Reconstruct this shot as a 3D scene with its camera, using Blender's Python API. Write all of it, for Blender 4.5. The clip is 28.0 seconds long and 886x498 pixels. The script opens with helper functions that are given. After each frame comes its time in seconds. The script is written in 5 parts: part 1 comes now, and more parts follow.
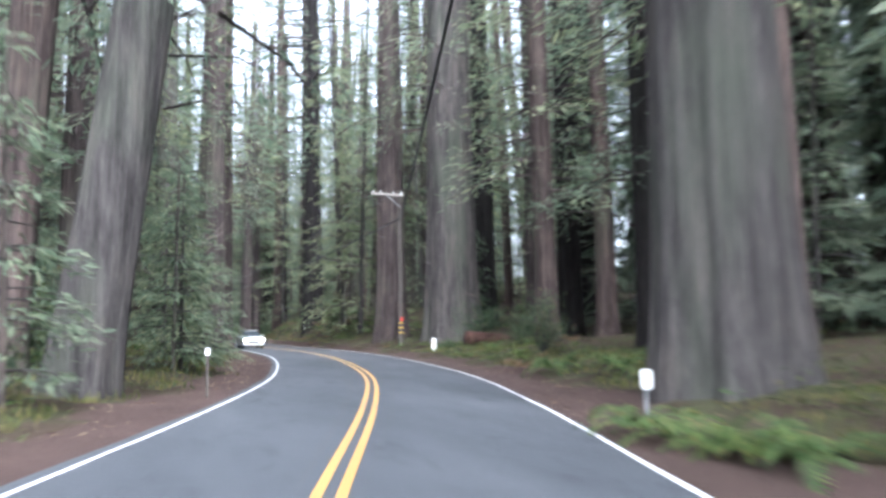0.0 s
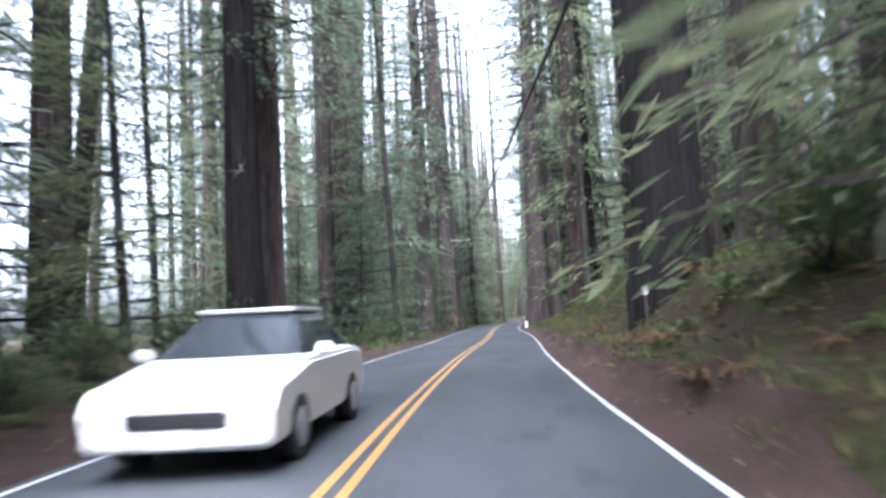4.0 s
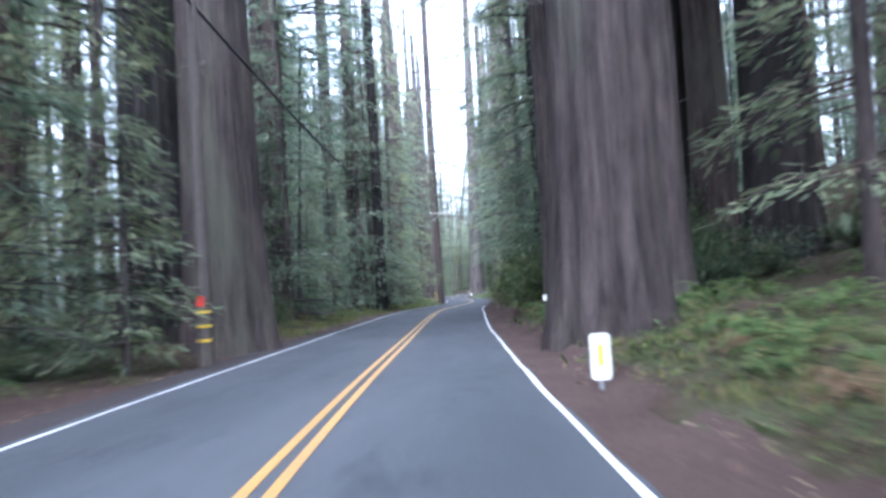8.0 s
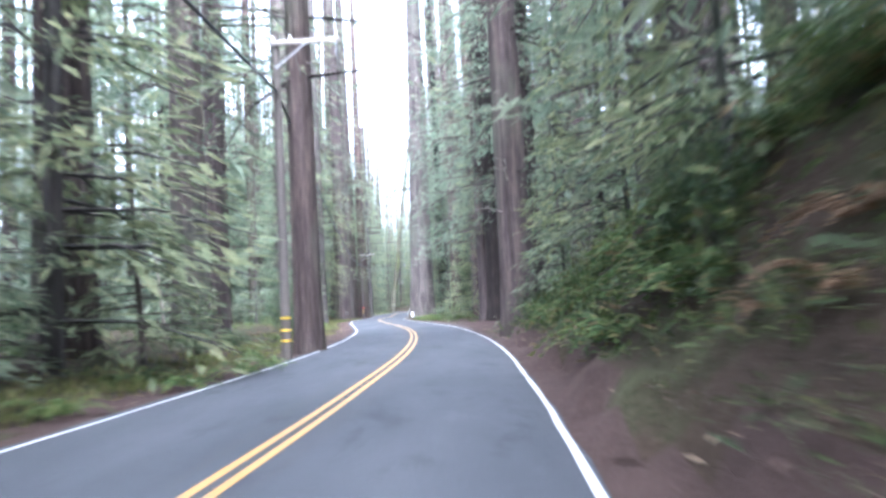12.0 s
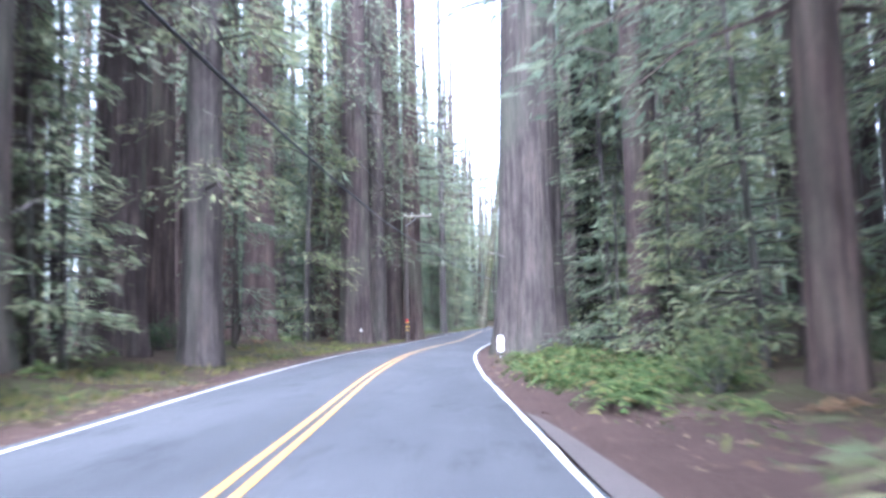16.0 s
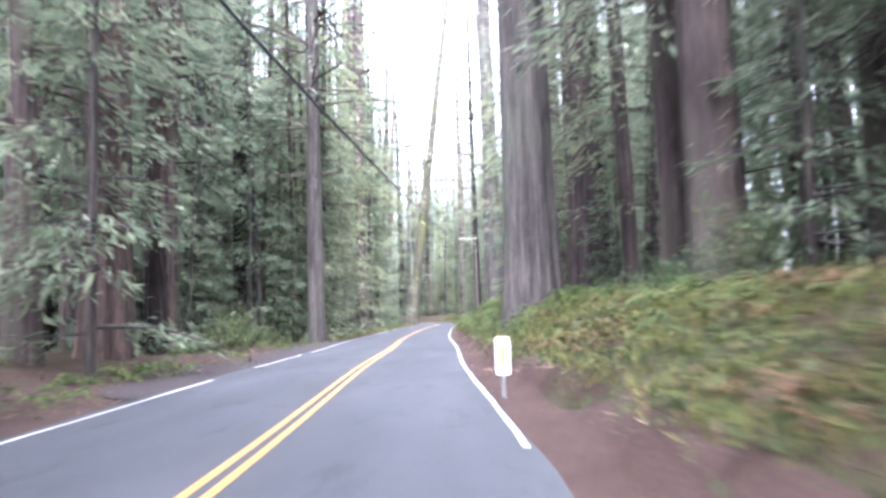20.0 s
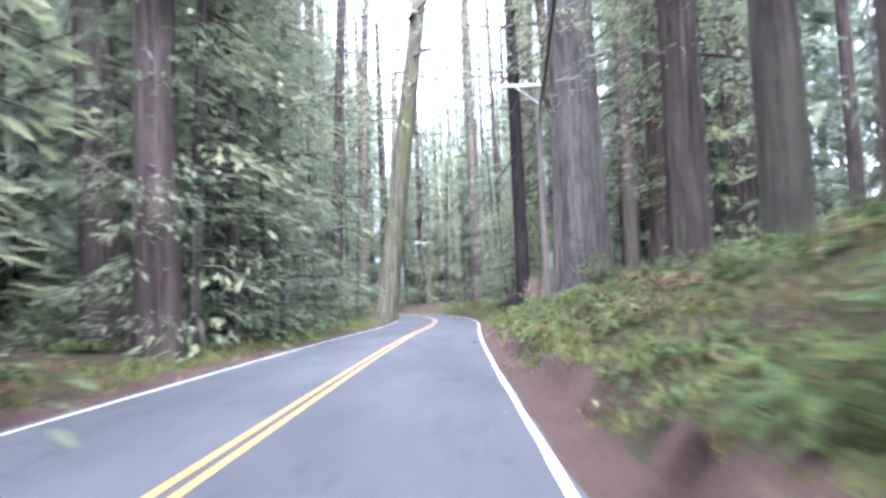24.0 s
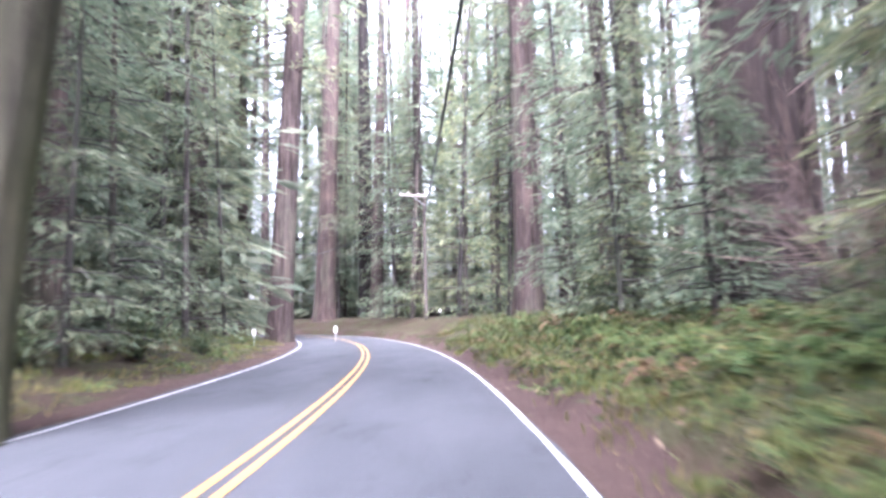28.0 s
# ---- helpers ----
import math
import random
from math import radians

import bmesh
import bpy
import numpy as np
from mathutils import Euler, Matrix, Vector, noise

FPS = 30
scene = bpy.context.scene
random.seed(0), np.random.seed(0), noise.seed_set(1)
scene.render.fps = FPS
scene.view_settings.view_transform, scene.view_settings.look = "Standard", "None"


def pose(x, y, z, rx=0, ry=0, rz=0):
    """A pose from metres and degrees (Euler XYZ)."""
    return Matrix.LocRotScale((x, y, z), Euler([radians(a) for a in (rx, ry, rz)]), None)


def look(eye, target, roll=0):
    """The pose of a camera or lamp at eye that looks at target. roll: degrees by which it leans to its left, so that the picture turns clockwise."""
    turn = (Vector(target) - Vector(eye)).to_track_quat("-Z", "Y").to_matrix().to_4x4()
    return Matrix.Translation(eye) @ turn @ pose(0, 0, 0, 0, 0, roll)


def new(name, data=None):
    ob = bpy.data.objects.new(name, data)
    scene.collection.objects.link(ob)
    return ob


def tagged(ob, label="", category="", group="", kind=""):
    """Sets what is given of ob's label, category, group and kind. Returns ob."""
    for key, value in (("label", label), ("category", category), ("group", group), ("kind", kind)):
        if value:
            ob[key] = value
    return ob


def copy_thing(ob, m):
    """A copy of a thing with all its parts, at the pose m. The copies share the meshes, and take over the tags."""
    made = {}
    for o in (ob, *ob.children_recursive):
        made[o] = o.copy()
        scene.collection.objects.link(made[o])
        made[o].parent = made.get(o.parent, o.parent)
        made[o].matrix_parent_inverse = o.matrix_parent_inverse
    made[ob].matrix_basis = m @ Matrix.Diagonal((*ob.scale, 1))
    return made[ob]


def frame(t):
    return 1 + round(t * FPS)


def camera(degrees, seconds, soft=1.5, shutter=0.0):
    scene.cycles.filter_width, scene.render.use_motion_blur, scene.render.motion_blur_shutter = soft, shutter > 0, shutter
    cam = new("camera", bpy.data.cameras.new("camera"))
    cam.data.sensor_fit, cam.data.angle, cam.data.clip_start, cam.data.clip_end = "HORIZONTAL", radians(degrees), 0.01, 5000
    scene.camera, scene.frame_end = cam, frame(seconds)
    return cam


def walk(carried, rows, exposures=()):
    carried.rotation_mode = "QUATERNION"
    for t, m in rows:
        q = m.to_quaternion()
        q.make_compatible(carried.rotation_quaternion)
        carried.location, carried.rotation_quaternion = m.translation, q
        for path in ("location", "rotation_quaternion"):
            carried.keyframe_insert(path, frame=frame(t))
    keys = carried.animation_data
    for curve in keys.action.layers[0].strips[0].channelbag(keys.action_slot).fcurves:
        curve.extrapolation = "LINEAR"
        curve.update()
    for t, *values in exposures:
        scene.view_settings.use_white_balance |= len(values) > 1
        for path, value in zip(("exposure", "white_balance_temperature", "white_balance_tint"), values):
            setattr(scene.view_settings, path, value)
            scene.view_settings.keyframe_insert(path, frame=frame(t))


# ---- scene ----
# ---------------------------------------------------------------- camera
cam = camera(61.6, 28.0, soft=2.9, shutter=0.5)
PATH = [
    (0.0, -0.227, -0.000, 1.248, -19.04, 6.19, -0.97),
    (0.5, 2.118, 6.491, 1.249, -12.89, 6.84, 1.22),
    (1.0, 4.109, 13.130, 1.247, -7.72, 5.44, 1.26),
    (1.5, 5.837, 19.888, 1.246, -3.85, 5.48, 0.10),
    (2.0, 7.091, 26.762, 1.246, -0.19, 6.40, -2.88),
    (2.5, 7.527, 33.778, 1.242, 3.55, 6.12, -0.02),
    (4.5, 7.892, 63.182, 1.259, 6.34, 5.29, -3.39),
    (5.0, 7.523, 70.769, 1.261, 6.07, 5.18, -3.16),
    (5.5, 7.465, 78.361, 1.261, 4.61, 4.04, -2.65),
    (6.0, 7.468, 85.967, 1.261, 3.87, 3.75, -3.86),
    (6.5, 7.325, 93.632, 1.257, 3.51, 4.10, -4.71),
    (7.0, 7.081, 101.290, 1.251, 3.60, 4.18, -4.36),
    (7.5, 6.756, 108.883, 1.243, 2.06, 3.68, -3.42),
    (8.0, 6.432, 116.375, 1.232, 1.44, 3.30, -3.27),
    (8.5, 6.229, 123.600, 1.224, 0.92, 3.42, -3.26),
    (9.0, 6.220, 130.657, 1.229, -1.25, 4.91, -2.88),
    (9.5, 6.336, 137.538, 1.243, -0.49, 3.75, -3.82),
    (10.0, 6.339, 144.314, 1.258, -1.67, 4.06, -3.23),
    (10.5, 6.339, 150.964, 1.271, -2.43, 4.91, -2.46),
    (11.0, 6.383, 157.475, 1.275, -2.99, 5.30, -2.21),
    (11.5, 6.640, 163.841, 1.264, -2.79, 4.85, -2.70),
    (12.0, 7.043, 170.107, 1.244, -3.06, 4.35, -3.04),
    (12.5, 7.573, 176.403, 1.224, -2.26, 3.30, -3.63),
    (14.5, 9.111, 203.444, 1.252, 1.65, 3.77, -0.89),
    (15.0, 8.846, 210.594, 1.248, 2.25, 5.31, -0.20),
    (15.5, 8.441, 217.783, 1.244, 3.44, 5.93, -1.15),
    (16.0, 7.821, 224.986, 1.242, 4.51, 5.70, -1.15),
    (16.5, 7.141, 232.200, 1.243, 2.89, 5.78, -0.98),
    (17.0, 6.522, 239.432, 1.245, 2.03, 6.32, -2.06),
    (17.5, 5.995, 246.668, 1.250, 1.23, 5.83, -1.85),
    (18.0, 5.653, 253.893, 1.256, -1.28, 6.00, -2.41),
    (18.5, 5.651, 261.113, 1.254, -2.81, 6.24, -1.28),
    (19.0, 5.995, 268.376, 1.250, -2.14, 5.75, -3.37),
    (19.5, 6.330, 275.639, 1.251, -2.60, 5.46, -2.81),
    (20.0, 6.569, 282.810, 1.258, -0.82, 5.14, -1.98),
    (20.5, 6.708, 289.894, 1.261, 1.52, 4.44, -2.39),
    (21.0, 6.508, 296.898, 1.256, 1.15, 2.61, -2.18),
    (21.5, 6.502, 303.919, 1.252, 2.06, 1.68, -3.56),
    (22.0, 6.694, 310.953, 1.253, 0.55, 1.63, -3.77),
    (22.5, 6.624, 317.932, 1.261, 0.24, 1.47, -3.12),
    (24.5, 7.166, 347.613, 1.250, -1.01, 4.75, -2.24),
    (25.0, 7.324, 354.827, 1.249, -1.00, 3.55, -2.06),
    (25.5, 7.568, 361.991, 1.250, -1.77, 4.68, -1.26),
    (26.0, 7.833, 369.080, 1.251, -1.33, 4.45, -0.49),
    (26.5, 8.187, 376.079, 1.251, -0.74, 4.29, -0.84),
    (27.0, 8.530, 383.021, 1.249, -0.67, 4.13, -0.47),
    (27.5, 8.777, 389.910, 1.247, -0.08, 4.38, -0.52),
    (28.0, 8.865, 396.725, 1.246, 1.16, 5.45, -1.08),
]

def aim(x, y, z, yaw, pitch, roll):
    a, b = radians(yaw), radians(pitch)
    return look((x, y, z), (x - 2 * math.sin(a) * math.cos(b), y + 2 * math.cos(a) * math.cos(b), z + 2 * math.sin(b)), roll)


EXPOSURES = [(0, 2.32, 5450, 11), (1, 2.60, 5500, 11), (2, 2.55, 5450, 15), (5, 2.45, 5350, 16), (6, 2.50, 5200, 19), (7, 2.60, 5300, 17), (8, 2.50, 4950, 14), (9, 2.85, 4950, 14), (10, 3.28, 4850, 16), (11, 3.35, 5150, 12), (12, 3.25, 5150, 16),
             (15, 3.30, 5250, 17), (16, 3.00, 5050, 20), (17, 3.13, 5400, 24), (18, 3.45, 5450, 23), (19, 3.30, 5350, 16), (20, 3.40, 5500, 23), (21, 3.10, 5400, 22), (22, 3.18, 5300, 26), (25, 3.15, 5350, 18), (26, 2.85, 5500, 23), (27, 2.85, 5450, 25), (28, 3.45, 5550, 29)]
walk(cam, [(t, aim(*p)) for t, *p in PATH], EXPOSURES)

# ---------------------------------------------------------------- light: thin bright overcast above the canopy
SUN_EL, SUN_ROT = radians(58), radians(178)
world = bpy.data.worlds.new("world")
scene.world = world
world.use_nodes = True
wn = world.node_tree
sky = wn.nodes.new("ShaderNodeTexSky")
sky.sky_type = "NISHITA"
sky.sun_disc = False
sky.sun_elevation, sky.sun_rotation = SUN_EL, SUN_ROT
sky.air_density, sky.dust_density, sky.ozone_density = 1.0, 6.0, 0.6
veil = wn.nodes.new("ShaderNodeHueSaturation")  # thin cloud takes most of the blue out of the sky
veil.inputs["Saturation"].default_value = 0.22
veil.inputs["Value"].default_value = 1.5
wn.links.new(sky.outputs["Color"], veil.inputs["Color"])
wn.links.new(veil.outputs["Color"], wn.nodes["Background"].inputs["Color"])
wn.nodes["Background"].inputs["Strength"].default_value = 0.15
sun_data = bpy.data.lights.new("sun", "SUN")
sun_data.energy, sun_data.angle, sun_data.color = 1.2, radians(40), (1.0, 0.95, 0.88)
sun = new("sun", sun_data)
sun.matrix_world = look((0, 0, 0), (-math.sin(SUN_ROT) * math.cos(SUN_EL), -math.cos(SUN_ROT) * math.cos(SUN_EL), -math.sin(SUN_EL)))


# ---------------------------------------------------------------- materials
def material(name, rough=0.9, spec=0.2):
    m = bpy.data.materials.new(name)
    m.use_nodes = True
    b = m.node_tree.nodes["Principled BSDF"]
    b.inputs["Roughness"].default_value = rough
    b.inputs["Specular IOR Level"].default_value = spec
    return m, m.node_tree, b


def add(nt, kind, **values):
    n = nt.nodes.new(kind)
    for key, v in values.items():
        n.inputs[key.replace("_", " ")].default_value = v
    return n


def noise_at(nt, vec, scale, detail=4.0, rough=0.6):
    n = add(nt, "ShaderNodeTexNoise", Scale=scale, Detail=detail, Roughness=rough)
    if vec is not None:
        nt.links.new(vec, n.inputs["Vector"])
    return n.outputs["Fac"]


def ramp(nt, fac, stops):
    n = nt.nodes.new("ShaderNodeValToRGB")
    while len(n.color_ramp.elements) < len(stops):
        n.color_ramp.elements.new(0.5)
    for e, (p, c) in zip(n.color_ramp.elements, stops):
        e.position, e.color = p, (*c, 1)
    nt.links.new(fac, n.inputs["Fac"])
    return n.outputs["Color"]


def mixed(nt, fac, a, b, blend="MIX"):
    n = nt.nodes.new("ShaderNodeMix")
    n.data_type, n.blend_type = "RGBA", blend
    for sock, v in ((n.inputs[0], fac), (n.inputs[6], a), (n.inputs[7], b)):
        if isinstance(v, (int, float)):
            sock.default_value = v
        elif isinstance(v, tuple):
            sock.default_value = (*v, 1)
        else:
            nt.links.new(v, sock)
    return n.outputs[2]


def stretched(nt, scale):
    geo = nt.nodes.new("ShaderNodeNewGeometry")
    mp = nt.nodes.new("ShaderNodeMapping")
    mp.inputs["Scale"].default_value = scale
    nt.links.new(geo.outputs["Position"], mp.inputs["Vector"])
    return mp.outputs["Vector"]


def relief(nt, b, height, strength, distance):
    n = add(nt, "ShaderNodeBump", Strength=strength, Distance=distance)
    nt.links.new(height, n.inputs["Height"])
    nt.links.new(n.outputs["Normal"], b.inputs["Normal"])


def make_asphalt():
    m, nt, b = material("asphalt", 0.9, 0.12)
    p = stretched(nt, (1, 1, 1))
    wide = noise_at(nt, stretched(nt, (0.5, 0.12, 1)), 1.0, 3)
    fine = noise_at(nt, p, 60, 2, 0.8)
    c = ramp(nt, wide, [(0.3, (0.029, 0.033, 0.037)), (0.5, (0.046, 0.050, 0.056)), (0.72, (0.066, 0.070, 0.076))])
    c = mixed(nt, 0.35, c, ramp(nt, fine, [(0.3, (0.018, 0.019, 0.021)), (0.75, (0.10, 0.104, 0.108))]))
    blot = noise_at(nt, stretched(nt, (1.3, 0.45, 1)), 1.0, 5, 0.7)  # oil stains and patched, paler spots
    c = mixed(nt, 1.0, c, ramp(nt, blot, [(0.28, (0.66, 0.67, 0.68)), (0.45, (1, 1, 1)), (0.62, (1.0, 1.0, 1.0)), (0.76, (1.3, 1.3, 1.28))]), "MULTIPLY")
    nt.links.new(c, b.inputs["Base Color"])
    relief(nt, b, fine, 0.35, 0.01)
    return m


def make_paint(name, colour, worn):
    m, nt, b = material(name, 0.6, 0.3)
    f = noise_at(nt, stretched(nt, (1, 1, 1)), 18, 5, 0.75)
    w = noise_at(nt, stretched(nt, (0.6, 0.25, 1)), 1.0, 3)
    wear = add(nt, "ShaderNodeMath")
    wear.operation = "ADD"
    nt.links.new(f, wear.inputs[0])
    nt.links.new(w, wear.inputs[1])
    half = add(nt, "ShaderNodeMath")
    half.operation = "MULTIPLY"
    half.inputs[1].default_value = 0.5
    nt.links.new(wear.outputs[0], half.inputs[0])
    c = ramp(nt, half.outputs[0], [(0.0, colour), (worn, tuple(v * 0.82 for v in colour)), (worn + 0.07, (0.075, 0.075, 0.08))])
    nt.links.new(c, b.inputs["Base Color"])
    return m


def make_soil(name, stops, scale, stops2, bump):
    m, nt, b = material(name, 0.95, 0.1)
    p = stretched(nt, (1, 1, 1))
    big = noise_at(nt, p, 0.6, 5, 0.65)
    fine = noise_at(nt, p, scale, 4, 0.75)
    c = mixed(nt, 0.5, ramp(nt, big, stops), ramp(nt, fine, stops2))
    nt.links.new(c, b.inputs["Base Color"])
    relief(nt, b, fine, 0.9, bump)
    return m


def make_bark(name, dark, light, moss):
    m, nt, b = material(name, 0.95, 0.1)
    ridge = noise_at(nt, stretched(nt, (5.5, 5.5, 0.28)), 1.0, 5, 0.62)
    fibre = noise_at(nt, stretched(nt, (26, 26, 1.4)), 1.0, 4, 0.7)
    big = noise_at(nt, stretched(nt, (0.5, 0.5, 0.16)), 1.0, 3)
    c = ramp(nt, ridge, [(0.34, dark), (0.52, tuple(0.5 * (u + v) for u, v in zip(dark, light))), (0.7, light)])
    c = mixed(nt, 0.35, c, ramp(nt, fibre, [(0.3, tuple(0.5 * u for u in dark)), (0.75, tuple(min(1, 1.15 * u) for u in light))]))
    info = nt.nodes.new("ShaderNodeObjectInfo")
    tint = ramp(nt, info.outputs["Random"], [(0.0, (0.72, 0.72, 0.72)), (0.5, (1, 1, 1)), (1.0, (1.14, 1.04, 0.98))])
    c = mixed(nt, 1.0, c, tint, "MULTIPLY")
    patch = noise_at(nt, stretched(nt, (1.6, 1.6, 0.55)), 1.0, 4, 0.7)
    c = mixed(nt, 1.0, c, ramp(nt, patch, [(0.32, (0.62, 0.6, 0.62)), (0.5, (1, 1, 1)), (0.68, (1.35, 1.3, 1.25))]), "MULTIPLY")
    c = mixed(nt, ramp(nt, big, [(0.5, (0, 0, 0)), (0.72, (0.6, 0.6, 0.6))]), c, moss)
    nt.links.new(c, b.inputs["Base Color"])
    relief(nt, b, ridge, 1.0, 0.12)
    return m


def make_leaf(name, stops, glow=0.45, comb=0.0):
    """Leaf material; comb: how many side twigs a spray has along its length, with gaps between them (0: a whole leaf)."""
    m, nt, b = material(name, 0.6, 0.2)
    geo = nt.nodes.new("ShaderNodeNewGeometry")
    info = nt.nodes.new("ShaderNodeObjectInfo")
    c = ramp(nt, geo.outputs["Random Per Island"], stops)
    tint = ramp(nt, info.outputs["Random"], [(0.0, (0.78, 0.86, 0.84)), (0.5, (1, 1, 1)), (1.0, (1.2, 1.12, 0.88))])
    c = mixed(nt, 1.0, c, tint, "MULTIPLY")
    nt.links.new(c, b.inputs["Base Color"])
    tr = nt.nodes.new("ShaderNodeBsdfTranslucent")
    nt.links.new(c, tr.inputs["Color"])
    mx = add(nt, "ShaderNodeMixShader", Fac=glow)
    nt.links.new(b.outputs["BSDF"], mx.inputs[1])
    nt.links.new(tr.outputs["BSDF"], mx.inputs[2])
    last = mx.outputs["Shader"]
    if comb:
        uv = nt.nodes.new("ShaderNodeUVMap")
        sep = nt.nodes.new("ShaderNodeSeparateXYZ")
        nt.links.new(uv.outputs["UV"], sep.inputs["Vector"])

        def calc(op, p, q=None):
            n = nt.nodes.new("ShaderNodeMath")
            n.operation = op
            for sock, v in ((n.inputs[0], p), (n.inputs[1], q)):
                if v is None:
                    continue
                if isinstance(v, (int, float)):
                    sock.default_value = v
                else:
                    nt.links.new(v, sock)
            return n.outputs[0]

        off = calc("ABSOLUTE", calc("SUBTRACT", sep.outputs["Y"], 0.5))
        run = calc("SUBTRACT", calc("MULTIPLY", sep.outputs["X"], comb), calc("MULTIPLY", off, comb * 0.55))
        gap = calc("GREATER_THAN", calc("FRACT", run), calc("SUBTRACT", 0.74, calc("MULTIPLY", off, 0.75)))
        gap = calc("MULTIPLY", gap, calc("GREATER_THAN", off, 0.035))
        clearance = nt.nodes.new("ShaderNodeBsdfTransparent")
        cut = nt.nodes.new("ShaderNodeMixShader")
        nt.links.new(gap, cut.inputs[0])
        nt.links.new(last, cut.inputs[1])
        nt.links.new(clearance.outputs["BSDF"], cut.inputs[2])
        last = cut.outputs["Shader"]
    nt.links.new(last, nt.nodes["Material Output"].inputs["Surface"])
    return m


def make_plain(name, colour, rough, metal=0.0, dirt=0.25):
    m, nt, b = material(name, rough, 0.4)
    f = noise_at(nt, stretched(nt, (1, 1, 0.4)), 9, 4, 0.7)
    c = ramp(nt, f, [(0.3, tuple(v * (1 - dirt) for v in colour)), (0.7, colour)])
    nt.links.new(c, b.inputs["Base Color"])
    b.inputs["Metallic"].default_value = metal
    return m


ASPHALT = make_asphalt()
WHITE_LINE = make_paint("white_line_paint", (0.47, 0.47, 0.47), 0.61)
YELLOW_LINE = make_paint("yellow_line_paint", (0.36, 0.20, 0.062), 0.57)
DUFF = make_soil("needle_duff", [(0.3, (0.02981, 0.01868, 0.01557)), (0.7, (0.06545, 0.04285, 0.03655))], 22, [(0.3, (0.0149, 0.01009, 0.008528)), (0.7, (0.09333, 0.06457, 0.05448))], 0.03)
FLOOR = make_soil("forest_floor", [(0.32, (0.01555, 0.01176, 0.0084)), (0.46, (0.03888, 0.02604, 0.01848)), (0.52, (0.02765, 0.0336, 0.01344)), (0.7, (0.05184, 0.06552, 0.0252))], 11, [(0.3, (0.00864, 0.00672, 0.00504)), (0.7, (0.08208, 0.06048, 0.042))], 0.06)
BARK = make_bark("redwood_bark", (0.026, 0.021, 0.020), (0.112, 0.090, 0.083), (0.0976, 0.1, 0.0732))
BARK_GREY = make_bark("grey_bark", (0.030, 0.027, 0.026), (0.125, 0.113, 0.106), (0.085, 0.098, 0.07))
MOSSY = make_bark("mossy_bark", (0.036, 0.034, 0.026), (0.13, 0.125, 0.09), (0.09, 0.105, 0.035))
# near-black bark: burn scars, and whole trunks and logs darker than the rest
DARK_BARK = make_bark("near_black_bark", (0.009, 0.008, 0.008), (0.040, 0.035, 0.034), (0.028, 0.027, 0.023))
NEEDLES = make_leaf("needle_sprays", [(0.0, (0.08905, 0.1188, 0.08328)), (0.5, (0.162, 0.2021, 0.1388)), (1.0, (0.2512, 0.274, 0.183))], 0.5, 16)
YOUNG = make_leaf("young_sprays", [(0.0, (0.097, 0.1341, 0.0874)), (0.5, (0.1697, 0.206, 0.1337)), (1.0, (0.2522, 0.2731, 0.1748))], 0.5, 14)
BUSH = make_leaf("bush_leaves", [(0.0, (0.04352, 0.0697, 0.03918)), (0.6, (0.08296, 0.1182, 0.06094)), (0.9, (0.1436, 0.1649, 0.07803)), (1.0, (0.1487, 0.1045, 0.06094))], 0.4, 4)
GRASS = make_leaf("grass_blades", [(0.0, (0.075, 0.105, 0.03)), (0.6, (0.1425, 0.15, 0.0525)), (1.0, (0.21, 0.1725, 0.0825))], 0.4)
LITTER = make_leaf("fallen_litter", [(0.0, (0.06, 0.035, 0.025)), (0.6, (0.15, 0.085, 0.06)), (1.0, (0.30, 0.22, 0.15))], 0.1)
DEAD_FERN = make_leaf("dead_fronds", [(0.0, (0.0833, 0.04641, 0.02785)), (1.0, (0.2041, 0.1208, 0.06486))], 0.3)
POST_WHITE = make_plain("white_enamel", (0.78, 0.78, 0.76), 0.45, 0.0, 0.18)
REFLECT_YELLOW = make_plain("yellow_reflector", (0.75, 0.50, 0.05), 0.35, 0.0, 0.1)
REFLECT_RED = make_plain("red_reflector", (0.70, 0.05, 0.04), 0.35, 0.0, 0.1)
STEEL = make_plain("galvanised_steel", (0.42, 0.43, 0.44), 0.5, 0.7, 0.2)
POLE_WOOD = make_plain("weathered_pole_wood", (0.10, 0.085, 0.074), 0.9, 0.0, 0.35)
ARM_WOOD = make_plain("grey_crossarm_wood", (0.42, 0.38, 0.34), 0.85, 0.0, 0.3)
PORCELAIN = make_plain("white_porcelain", (0.72, 0.72, 0.70), 0.25, 0.0, 0.1)
CABLE = make_plain("black_cable", (0.03, 0.03, 0.032), 0.6, 0.0, 0.1)

FERN = make_leaf("fern_fronds", [(0.0, (0.039, 0.06902, 0.02254)), (0.6, (0.07812, 0.121, 0.04128)), (0.88, (0.1353, 0.1551, 0.0526)), (1.0, (0.1704, 0.1137, 0.0564))])

